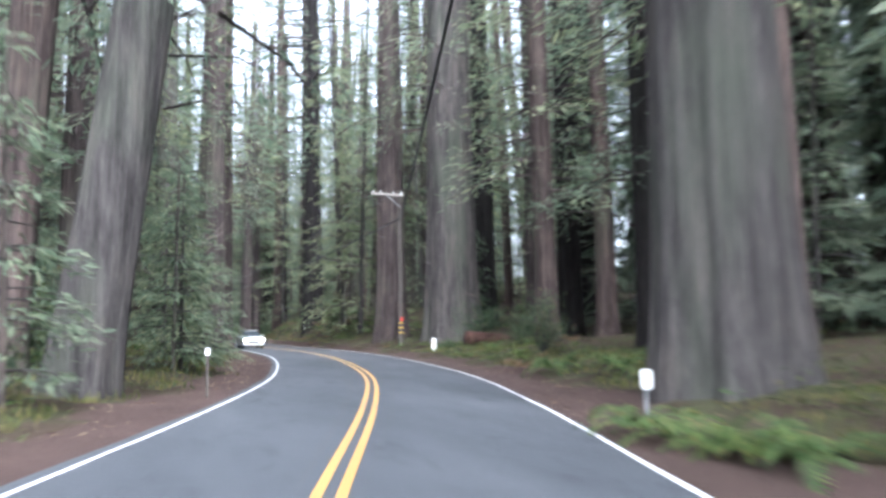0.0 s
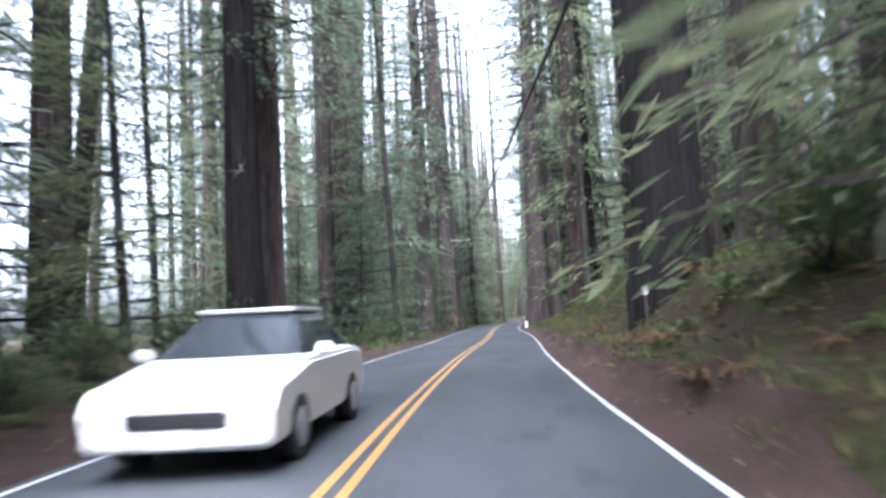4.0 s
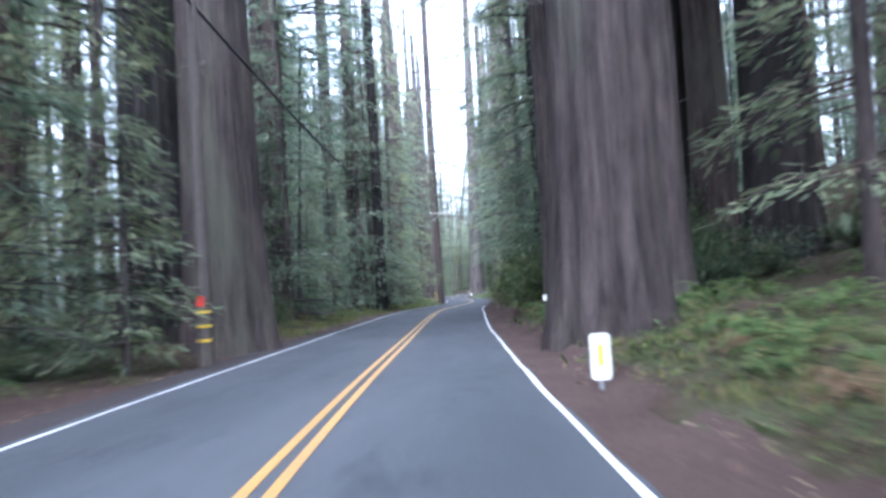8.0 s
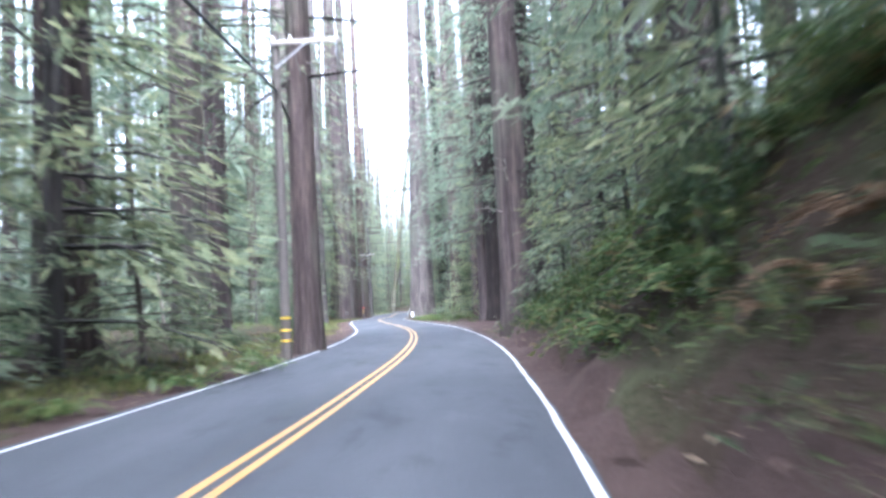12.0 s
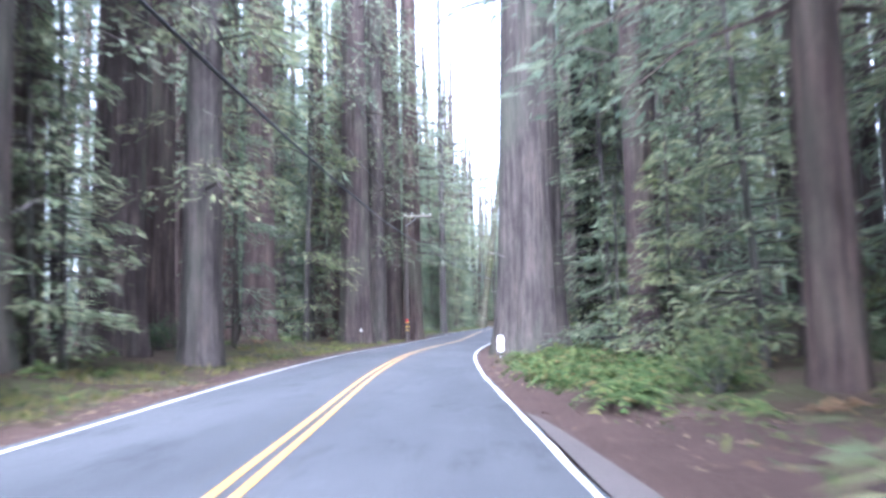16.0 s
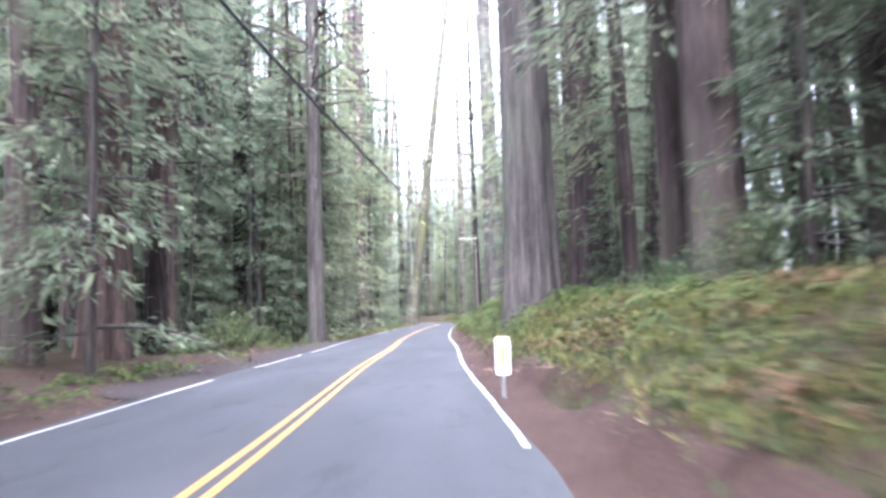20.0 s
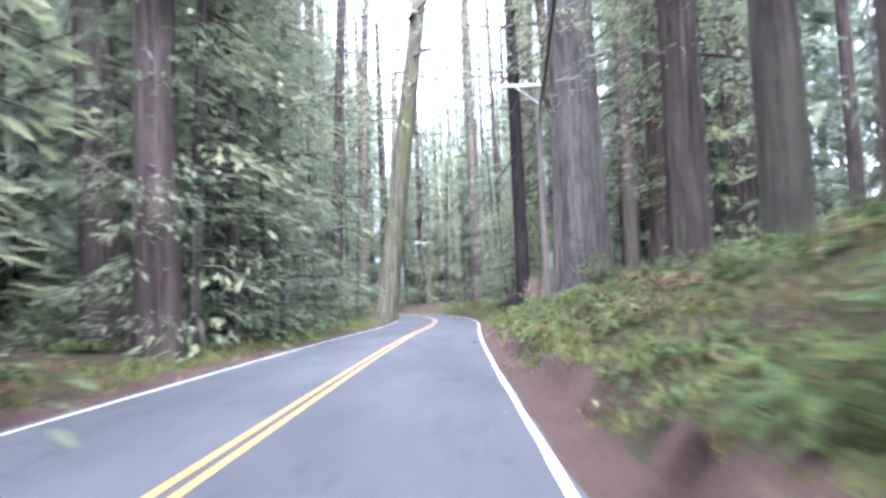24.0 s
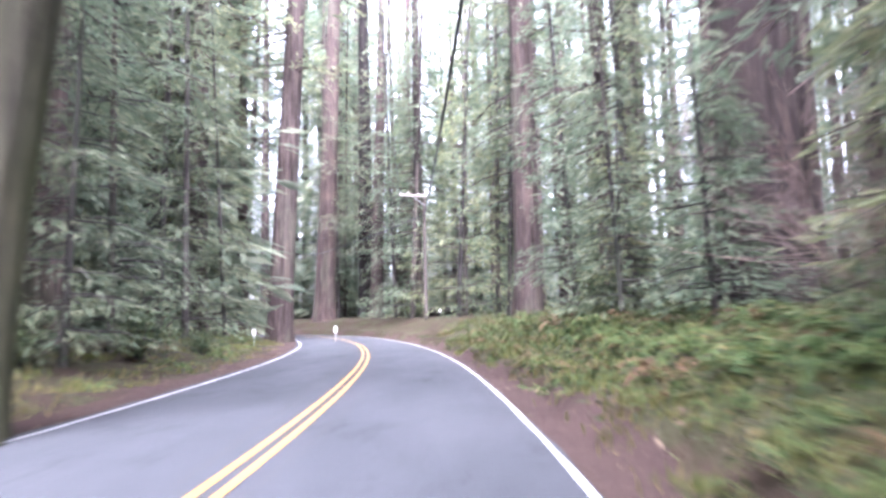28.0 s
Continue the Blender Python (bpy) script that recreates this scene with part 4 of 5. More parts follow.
scatter(BUSHES, 70, 0, 470, 6.0, 20, 0.5, 0.6, 1.2, 0.0, 1.6)
scatter(BUSHES, 96, 0, 470, -6.2, -18, 0.5, 0.6, 1.2, 0.0, 1.6)
# ferns by the road, one by one on the steep banks, joined elsewhere
scatter(FERNS, 46, 60, 114, 4.6, 9.0, 0.3, 0.5, 1.0)
scatter(FERNS, 104, 132, 200, 3.9, 7.5, 0.2, 0.6, 1.15)
scatter(FERNS, 30, 258, 281, 4.1, 9.0, 0.3, 0.6, 1.1)
scatter(FERNS, 62, 304, 345, 4.1, 9.0, 0.3, 0.6, 1.1)
def fern_at(x, y, size):
    """A large sword fern at its own place."""
    plant(FERNS[2:], x, y, size)


fern_at(11.0, 24.2, 0.90)
fern_at(10.6, 28.8, 0.90)
fern_at(5.0, 8.0, 0.90)
fern_at(5.1, 6.6, 0.90)
fern_at(5.1, 6.0, 0.90)
fern_at(5.1, 5.4, 0.90)
fern_at(5.1, 7.3, 0.90)
fern_at(9.0, 17.8, 1.05)
fern_at(9.8, 253.0, 0.90)
fern_at(10.3, 252.4, 0.90)
fern_at(10.6, 251.2, 0.90)
fern_at(10.6, 249.6, 0.90)
fern_at(9.3, 254.2, 0.90)
fern_at(10.5, 248.4, 0.90)
fern_at(10.1, 269.3, 0.90)
fern_at(10.2, 267.1, 0.90)
fern_at(10.2, 265.5, 0.90)
fern_at(10.3, 264.4, 0.90)
fern_at(10.3, 268.1, 0.90)
fern_at(10.0, 262.9, 0.90)
fern_at(11.0, 102.0, 1.05)
fern_at(11.6, 102.4, 0.90)
fern_at(10.2, 311.4, 0.90)
fern_at(10.6, 310.8, 1.05)
fern_at(10.1, 314.5, 0.90)
fern_at(9.9, 316.6, 0.90)
fern_at(11.6, 381.5, 0.90)
fern_at(11.6, 379.4, 0.90)
fern_at(11.3, 367.2, 0.90)
fern_at(11.6, 372.3, 0.90)
fern_at(12.4, 400.6, 0.90)
fern_at(12.0, 406.8, 0.90)
fern_at(12.3, 403.7, 0.90)
fern_at(12.4, 397.5, 0.90)
fern_at(0.1, 375.6, 0.90)
fern_at(0.1, 379.8, 0.90)
fern_at(-0.6, 373.2, 0.90)
fern_at(1.0, 368.1, 0.90)
fern_at(1.4, 372.3, 0.90)
fern_at(-0.9, 163.0, 0.90)
fern_at(1.8, 178.0, 0.90)
fern_at(2.0, 181.1, 0.90)
fern_at(3.5, 186.7, 0.90)
fern_at(2.9, 184.5, 0.90)
fern_at(3.6, 188.8, 0.90)
plant(BUSHES[:1], 11.84, 34.68, 0.62)  # a round bush close behind a marker
FERN_KINDS = [fern_mesh(30 + i, (11, 13, 15)[i], (0.7, 0.9, 1.1)[i], 10) for i in range(3)]
FERN_SPOTS = (spots(420, -5, 440, 5.2, 16, 0.6, 1.2, 0.2, 1.5) + spots(380, -5, 440, -5.0, -13, 0.55, 1.1, 0.2, 1.5) + spots(420, 144, 202, 4.3, 14, 0.8, 1.4) + spots(60, 62, 114, 5.5, 12, 0.6, 1.2) + spots(80, 114, 142, 4.5, 12, 0.6, 1.2)
              + spots(200, 355, 430, 4.5, 10, 0.6, 1.1) + spots(60, 258, 281, 4.3, 9, 0.5, 1.0) + spots(150, 304, 350, 4.3, 9, 0.5, 1.0) + spots(40, 281, 304, 6.0, 10, 0.5, 1.0) + spots(90, 340, 400, -4.8, -9, 0.6, 1.0)
              + spots(50, 258, 281, 4.0, 6.6, 0.8, 1.4) + spots(120, 304, 345, 4.0, 6.6, 0.8, 1.4) + spots(420, 335, 432, 3.65, 4.7, 0.3, 0.6) + spots(200, 304, 335, 3.7, 4.6, 0.3, 0.55) + spots(130, 350, 432, 4.2, 7.0, 0.6, 1.05) + spots(120, 134, 200, 3.8, 6.0, 0.8, 1.3) + spots(70, 236, 262, 3.9, 8.0, 0.8, 1.3))
stuff("fern_cover", "carpet of green sword ferns over the forest floor", "ferns", FERN_KINDS, FERN_SPOTS, FERN)
stuff("dead_fern_cover", "withered brown fern fronds among the undergrowth", "ferns", FERN_KINDS, spots(160, 0, 440, 4.4, 13, 0.5, 0.9) + spots(130, 64, 112, 4.0, 8, 0.4, 0.8) + spots(70, 255, 345, 4.0, 8, 0.4, 0.8) + spots(90, 281, 306, 4.0, 8.5, 0.4, 0.8) + spots(190, 350, 432, 4.0, 8, 0.5, 0.9) + spots(80, 130, 200, 3.8, 6, 0.4, 0.8) + spots(80, 0, 440, -5.0, -11, 0.5, 0.8), DEAD_FERN)


def tuft(seed, n, h, spread, width):
    g = np.random.RandomState(seed)
    P = np.concatenate([g.normal(0, spread, (n, 2)), np.zeros((n, 1))], 1)
    W = g.normal(0, 0.5, (n, 3)) + [0, 0, 1]
    return sprays(P, W, h * g.uniform(0.5, 1.3, n), width, g)


GRASS_KINDS = [tuft(300 + i, 26, 0.22, 0.16, 0.022) for i in range(4)]
GRASS_SPOTS = (spots(450, 300, 440, 3.6, 5.6, 0.6, 1.2, 0.1) + spots(200, 0, 40, 4.8, 8.0, 0.6, 1.2, 0.1) + spots(420, -5, 45, -4.9, -9, 0.7, 1.3, 0.1) + spots(420, 140, 200, -4.3, -7.0, 0.7, 1.4, 0.1) + spots(380, 200, 290, -4.4, -7.0, 0.7, 1.3, 0.1)
               + spots(420, 330, 410, -4.3, -7.0, 0.8, 1.4, 0.1) + spots(420, 60, 140, 3.7, 7.0, 0.5, 1.2, 0.1) + spots(300, 360, 440, 4.2, 6.5, 0.7, 1.3, 0.1)
               + spots(360, 260, 345, 3.8, 7.0, 0.6, 1.2, 0.1) + spots(160, 410, 450, -4.3, -8, 0.7, 1.3, 0.1) + spots(420, 281, 306, 3.8, 8.5, 0.8, 1.5, 0.1) + spots(420, 335, 432, 3.55, 4.4, 0.6, 1.1, 0.1))
stuff("grass", "yellow-green roadside grass and moss tufts", "grass", GRASS_KINDS, GRASS_SPOTS, GRASS)


def flakes(seed, n, size, spread):
    g = np.random.RandomState(seed)
    P = np.concatenate([g.normal(0, spread, (n, 2)), g.uniform(0.03, 0.05, (n, 1))], 1)
    W = g.normal(0, 1, (n, 3)) * [1, 1, 0.12]
    return sprays(P, W, size * g.uniform(0.5, 1.6, n), size * 0.3, g)


LITTER_KINDS = [flakes(320 + i, 24, 0.10, 0.5) for i in range(4)]
stuff("needle_litter", "scattered brown needles, twigs and fallen leaves", "leaf litter", LITTER_KINDS, spots(900, -5, 430, 3.6, 8, 0.7, 1.4, 0.0, 1.4) + spots(900, -5, 430, -3.6, -8, 0.7, 1.4, 0.0, 1.4), LITTER)

# low carpet of sorrel, moss and creepers on the banks and under the trees
SORREL = make_leaf("low_green_cover", [(0.0, (0.02502, 0.03953, 0.01453)), (0.5, (0.0542, 0.08215, 0.02537)), (0.8, (0.1004, 0.1193, 0.03621)), (1.0, (0.1168, 0.07378, 0.03621))], 0.35, 5)


def cushion(seed, n, h, spread, size):
    g = np.random.RandomState(seed)
    q = g.normal(0, spread, (n, 2))
    P = np.concatenate([q, h * np.exp(-(q**2).sum(1) / spread**2 / 2)[:, None] * g.uniform(0.1, 1.0, (n, 1))], 1)
    W = g.normal(0, 0.8, (n, 3)) * [1, 1, 0.5] + [0, 0, 0.25]
    L = size * g.uniform(0.5, 1.5, n)
    return sprays(P, W, L, L * 0.42, g)


COVER_KINDS = [cushion(340 + i, 42, 0.22 + 0.07 * i, 0.34, 0.13) for i in range(4)]
COVER_SPOTS = (spots(1000, 240, 440, 3.9, 6.5, 0.6, 1.2, 0.1) + spots(180, 60, 150, 3.9, 6.5, 0.6, 1.2, 0.1) + spots(300, 0, 60, 5.0, 9.0, 0.6, 1.2, 0.1) + spots(700, 144, 202, 4.1, 9.5, 0.9, 1.7, 0.1) + spots(280, 60, 112, 3.75, 8.0, 0.4, 1.0, 0.1, 1.0) + spots(900, 112, 205, 3.75, 8.0, 0.5, 1.3, 0.1, 1.3) + spots(1500, 240, 440, 3.8, 8.0, 0.5, 1.3, 0.1, 1.3) + spots(900, -5, 445, 4.7, 15, 0.7, 1.6, 0.1, 1.4) + spots(800, -5, 445, -4.6, -13, 0.7, 1.5, 0.1, 1.4) + spots(120, 62, 114, 5.6, 10, 0.7, 1.5, 0.1)
               + spots(420, 144, 202, 4.4, 10, 0.9, 1.8, 0.1) + spots(420, 258, 350, 4.5, 9, 0.7, 1.5, 0.1) + spots(300, 350, 430, 4.5, 9, 0.7, 1.5, 0.1))
stuff("ground_cover", "low green carpet of sorrel, moss and creepers under the trees", "ground cover", COVER_KINDS, COVER_SPOTS, SORREL, blades=True)

# far woods that close the view behind the forest
FAR_KINDS = [crown_mesh(400 + i, 0.5, 34, 5.0, 24, 5, 10, 1.6, 0.3, 0.3)[1] for i in range(3)]
FAR_TRUNKS = [trunk_mesh(0.4, 44, 410 + i, 8, 6, 0.2, 0.03) for i in range(3)]
far_places = []
while len(far_places) < 260:
    y, side = rg.uniform(-20, 640), rg.choice((-1, 1))
    d = side * rg.uniform(40, 105)
    if 60 < y < 250 and side < 0 and rg.uniform() < 0.8:
        continue
    far_places.append((beside(min(y, 470), d) if y < 470 else rg.uniform(-150, 110), y, rg.uniform(0.7, 1.15)))
for _ in range(110):
    far_places.append((rg.uniform(-70, 75), rg.uniform(450, 560), rg.uniform(0.8, 1.4)))
for _ in range(230):  # the woods thicken behind the roadside trees
    y, side = rg.uniform(-10, 470), rg.choice((-1, 1))
    if not (55 < y < 290 and side < 0 and rg.uniform() < (0.25 if 125 < y < 205 else 0.8)):
        far_places.append((beside(y, side * rg.uniform(20, 42)), y, rg.uniform(0.8, 1.2)))
for _ in range(110):
    y = rg.uniform(300, 465)
    far_places.append((beside(y, -rg.uniform(15, 40)), y, rg.uniform(0.8, 1.25)))
for y0, y1, d0, d1, count in ((205, 262, -36, -14, 22), (6, 50, 19, 40, 26), (384, 432, 17, 40, 22)):
    for _ in range(count):
        y = rg.uniform(y0, y1)
        far_places.append((beside(y, rg.uniform(d0, d1)), y, rg.uniform(0.85, 1.2)))
for _ in range(34):
    y = rg.uniform(25, 95)
    far_places.append((beside(y, -rg.uniform(17, 40)), y, rg.uniform(0.85, 1.2)))
for x, y in ((24.0, 300.0), (28.0, 311.0), (26.0, 292.0), (31.0, 302.0)):
    far_places.append((x, y, 1.1))
for _ in range(16):  # tall woods where the road bends out of sight
    far_places.append((rg.uniform(-27, -6), rg.uniform(490, 516), rg.uniform(1.35, 1.6)))
for _ in range(14):
    y = rg.uniform(440, 478)
    far_places.append((beside(y, rg.uniform(-17, -9.2)), y, rg.uniform(1.1, 1.5)))
for _ in range(46):  # unseen woods on both sides before the drive begins, added to shade its start
    y = rg.uniform(-75, 6)
    far_places.append((beside(y, rg.choice((-1, 1)) * rg.uniform(8, 32)), y, rg.uniform(0.8, 1.2)))
far_places = [p for p in far_places if abs(p[0] - float(centre(p[1]))) / math.sqrt(1 + float(slope(p[1])) ** 2) > (7 if p[1] < 6 else 9)]
stuff("far_woods", "dense green forest standing further back, with unseen shading trees added behind the start", "woods", FAR_KINDS, far_places, NEEDLES, blades=True)
stuff("far_trunks", "brown trunks of the forest standing further back and of the unseen shading trees", "woods", FAR_TRUNKS, far_places, BARK)
for k in FOREST + SAPLINGS + BUSHES + FERNS:
    for o in (*k.children_recursive, k):
        bpy.data.objects.remove(o)


# ---------------------------------------------------------------- roadside markers and utility poles
def box(sx, sy, sz, bevel=0.0):
    bm = bmesh.new()
    bmesh.ops.create_cube(bm, size=1.0, matrix=Matrix.Diagonal((sx, sy, sz, 1)))
    if bevel:
        bmesh.ops.bevel(bm, geom=bm.edges[:], offset=bevel, segments=2, affect="EDGES")
    return bm


def rod(r0, r1, length, sides=12):
    bm = bmesh.new()
    bmesh.ops.create_cone(bm, cap_ends=True, segments=sides, radius1=r0, radius2=r1, depth=length, matrix=Matrix.Translation((0, 0, length / 2)))
    return bm


def put(ob, x=0.0, y=0.0, z=0.0, rx=0.0, ry=0.0, rz=0.0):
    ob.matrix_basis = pose(x, y, z, rx, ry, rz)
    return ob


def plate_mesh(w, h, t, r):
    """An upright plate with rounded corners, its face to -y."""
    bm = bmesh.new()
    ring = []
    for cx, cz, a0 in ((w / 2 - r, h / 2 - r, 0), (-w / 2 + r, h / 2 - r, 90), (-w / 2 + r, -h / 2 + r, 180), (w / 2 - r, -h / 2 + r, 270)):
        for k in range(4):
            a = radians(a0 + 30 * k)
            ring.append(bm.verts.new((cx + r * math.cos(a), -t / 2, cz + r * math.sin(a))))
    face = bm.faces.new(ring)
    ext = bmesh.ops.extrude_face_region(bm, geom=[face])
    bmesh.ops.translate(bm, vec=(0, t, 0), verts=[v for v in ext["geom"] if isinstance(v, bmesh.types.BMVert)])
    bmesh.ops.recalc_face_normals(bm, faces=bm.faces[:])
    return bm


def marker(x, y, h=0.98, reflector="yellow", turn=0.0, lean=0.0, w=0.24, ph=0.60):
    """A white paddle marker on a thin steel post."""
    top = new("object_marker")
    top.matrix_basis = pose(x, y, float(land(x, y)) - 0.03, 0, lean, turn)
    text = "white roadside marker paddle with a yellow reflector on a steel post" if reflector == "yellow" else "plain white roadside marker on a thin weathered post"
    tagged(top, text, "road marker", "roadside markers")
    put(part("post", rod(0.03, 0.03, h - 0.05, 8), STEEL, top), 0, 0.035, 0)
    plate = put(part("plate", plate_mesh(w, ph, 0.012, 0.05), POST_WHITE, top), 0, 0, h - ph / 2)
    if reflector == "yellow":
        put(part("reflector", plate_mesh(0.07, 0.26, 0.008, 0.01), REFLECT_YELLOW, plate), 0, -0.012, 0.02)
    for z in (0.2, -0.2):
        put(part("bolt", rod(0.012, 0.012, 0.012, 8), STEEL, plate), 0, -0.006, z * ph / 0.6, 90)
    return top


def stake(x, y, h, lean=0.0):
    top = new("marker_stake")
    top.matrix_basis = pose(x, y, float(land(x, y)) - 0.03, 0, lean, 0)
    tagged(top, "thin weathered stake with a small white tip", "marker stake", "marker stakes")
    part("post", rod(0.028, 0.024, h, 8), POLE_WOOD, top)
    put(part("plate", plate_mesh(0.11, 0.16, 0.01, 0.02), POST_WHITE, top), 0, -0.035, h - 0.1)
    return top


def utility_pole(x, y, h, arm_turn, side=1, bands=(), red=0.0, arm=2.1):
    """A wooden pole with a crossarm reaching to one side, insulators and a brace; coloured reflector bands near its foot."""
    top = new("utility_pole")
    top.matrix_basis = pose(x, y, float(land(x, y)) - 0.2, 0, 0, arm_turn)
    tagged(top, "weathered wooden utility pole with a crossarm and insulators", "utility pole", "utility poles")
    part("pole", rod(0.15, 0.10, h + 0.35, 14), POLE_WOOD, top)
    bar = put(part("crossarm", box(arm, 0.1, 0.12, 0.012), ARM_WOOD, top), side * arm * 0.42, -0.13, h)
    for k in (-0.45, -0.2, 0.2, 0.45):
        put(part("insulator", rod(0.05, 0.03, 0.14, 10), PORCELAIN, bar), k * arm, 0, 0.06)
    put(part("brace", box(1.25, 0.02, 0.04), STEEL, top), side * 0.5, -0.17, h - 0.4, 0, side * -38, 0)
    for z in bands:
        put(part("reflector_band", rod(0.158, 0.158, 0.055, 14), REFLECT_YELLOW, top, "yellow reflective band"), 0, 0, z + 0.2)
    if red:
        put(part("reflector_plate", plate_mesh(0.17, 0.22, 0.012, 0.05), REFLECT_RED, top, "red reflector"), 0, -0.16, red + 0.2)
    return top


marker(11.3, 35.0, 0.7, turn=-12, ph=0.55)
marker(1.55, 79.7, 1.0, "none", turn=5)
marker(8.02, 125.4, 0.68, ph=0.56)
marker(6.25, 9.6, 0.72, "none", w=0.2, ph=0.3)
stake(8.95, 260.4, 0.74)
marker(7.7, 252.3, 0.86, turn=4, ph=0.56)
marker(1.05, 286.0, 0.95, "none", w=0.2, ph=0.45)
marker(7.62, 294.6, 0.95)
marker(0.9, 444.5, 1.0, "none", w=0.2, ph=0.4)
marker(-2.0, 436.0, 0.95, "none", w=0.2, ph=0.4)
stake(-0.9, 270.4, 1.0)
stake(8.70, 137.52, 0.86)
stake(10.4, 71.5, 1.15)
stake(0.2, 16.5, 1.05)
stake(7.6, 446.0, 0.8)
POLES = [(-9.0, -40.0, 1, 20, (), 0), (12.3, 44.5, -1, 8, (0.7, 1.0, 1.3), 1.55), (0.9, 132.0, 1, 0, (0.55, 0.85, 1.15), 1.4), (3.55, 191.9, 1, -4, (0.5, 0.8, 1.15), 0), (0.8, 279.4, 1, 4, (0.85, 1.1, 1.4), 1.55),
         (11.7, 371.0, -1, 0, (), 0), (6.4, 452.0, -1, 15, (), 0), (-26.0, 506.0, -1, 60, (), 0)]
for px, py, sd, turn, bands, red in POLES:
    utility_pole(px, py, 9.5, turn, sd, bands, red)



def wire(p, q, sag, r=0.02, name="overhead_wire"):
    s = np.linspace(0, 1, 25)
    path = np.outer(1 - s, p) + np.outer(s, q)
    path[:, 2] -= sag * 4 * s * (1 - s)
    v, f = tube(path, np.full(25, r), 6)
    ob = mesh_object(name, v, f, CABLE)
    return tagged(ob, "black overhead cable sagging between the utility poles", "cable", "overhead cables")


for (ax, ay, sa, *_), (bx, by, sb, *_) in zip(POLES[:-1], POLES[1:]):
    za, zb = float(land(ax, ay)) + 9.45, float(land(bx, by)) + 9.45
    wire((ax + sa * 1.8, ay - 0.13, za), (bx + sb * 1.8, by - 0.13, zb), 1.6, 0.012)
    wire((ax + sa * 0.45, ay - 0.13, za), (bx + sb * 0.45, by - 0.13, zb), 1.7, 0.012)
    wire((ax, ay - 0.15, za - 1.6), (bx, by - 0.15, zb - 1.6), 1.3, 0.04)


# ---------------------------------------------------------------- the oncoming car, halted on its lane
def make_glow(name, colour, power):
    m = bpy.data.materials.new(name)
    m.use_nodes = True
    b = m.node_tree.nodes["Principled BSDF"]
    b.inputs["Base Color"].default_value = (*colour, 1)
    b.inputs["Emission Color"].default_value = (*colour, 1)
    b.inputs["Emission Strength"].default_value = power
    return m


CAR_PAINT = make_plain("white_car_paint", (0.72, 0.72, 0.71), 0.25, 0.0, 0.06)
CAR_GLASS = make_plain("dark_car_glass", (0.03, 0.035, 0.04), 0.06, 0.0, 0.0)
RUBBER = make_plain("tyre_rubber", (0.02, 0.02, 0.02), 0.85, 0.0, 0.1)
HEADLIGHT = make_glow("headlight_glow", (1.0, 0.93, 0.8), 40.0)


def loft(profile, half_widths):
    """A body lofted across from a side outline: points (y, z) with a half width each."""
    bm = bmesh.new()
    rows = []
    for sx in (-1, -0.86, 0, 0.86, 1):
        tuck = 0.94 if abs(sx) == 1 else 1.0
        rows.append([bm.verts.new((sx * w, y, z * (1.0 if z < 0.5 else tuck))) for (y, z), w in zip(profile, half_widths)])
    n = len(profile)
    for a, b in zip(rows[:-1], rows[1:]):
        for i in range(n):
            bm.faces.new((a[i], a[(i + 1) % n], b[(i + 1) % n], b[i]))
    bm.faces.new(rows[0])
    bm.faces.new(rows[-1][::-1])
    bmesh.ops.recalc_face_normals(bm, faces=bm.faces[:])
    bmesh.ops.bevel(bm, geom=bm.edges[:], offset=0.03, segments=2, affect="EDGES")
    return bm


def car(x, y, turn):
    top = new("car")
    top.matrix_basis = pose(x, y, 0.0, 0, 0, turn)
    tagged(top, "white saloon car with lit headlights on the opposite lane", "car")
    low = [(-2.2, 0.25), (-2.25, 0.62), (-2.1, 0.8), (-1.0, 0.98), (1.2, 1.0), (2.1, 0.95), (2.25, 0.6), (2.2, 0.28)]
    part("body", loft(low, [0.82, 0.86, 0.86, 0.89, 0.89, 0.86, 0.85, 0.82]), CAR_PAINT, top)
    high = [(-1.05, 0.96), (-0.25, 1.43), (0.9, 1.45), (1.65, 0.98)]
    part("cabin", loft(high, [0.80, 0.60, 0.60, 0.78]), CAR_GLASS, top)
    put(part("roof", box(1.14, 1.3, 0.05, 0.02), CAR_PAINT, top), 0, 0.33, 1.45)
    put(part("grille", box(0.9, 0.05, 0.14, 0.02), RUBBER, top), 0, -2.25, 0.5)
    put(part("bumper", box(1.6, 0.12, 0.16, 0.04), CAR_PAINT, top), 0, -2.24, 0.34)
    put(part("number_plate", box(0.32, 0.02, 0.15, 0.004), POST_WHITE, top), 0, -2.315, 0.36)
    for sg in (-1, 1):
        put(part("headlight", rod(0.11, 0.09, 0.06, 16), HEADLIGHT, top, "lit headlight"), sg * 0.62, -2.2, 0.66, 90)
        put(part("mirror", box(0.2, 0.1, 0.13, 0.03), CAR_PAINT, top), sg * 0.97, -0.75, 1.02)
        for wy in (-1.35, 1.35):
            wheel = put(part("wheel", rod(0.31, 0.31, 0.2, 24), RUBBER, top), sg * 0.86 - (0.2 if sg > 0 else 0), wy, 0.31, 0, 90)
            put(part("rim", rod(0.2, 0.19, 0.22, 20), STEEL, wheel), 0, 0, -0.01)
    return top


car(float(centre(64.0)) - 1.45, 64.0, math.degrees(-math.atan(float(slope(64.0)))))


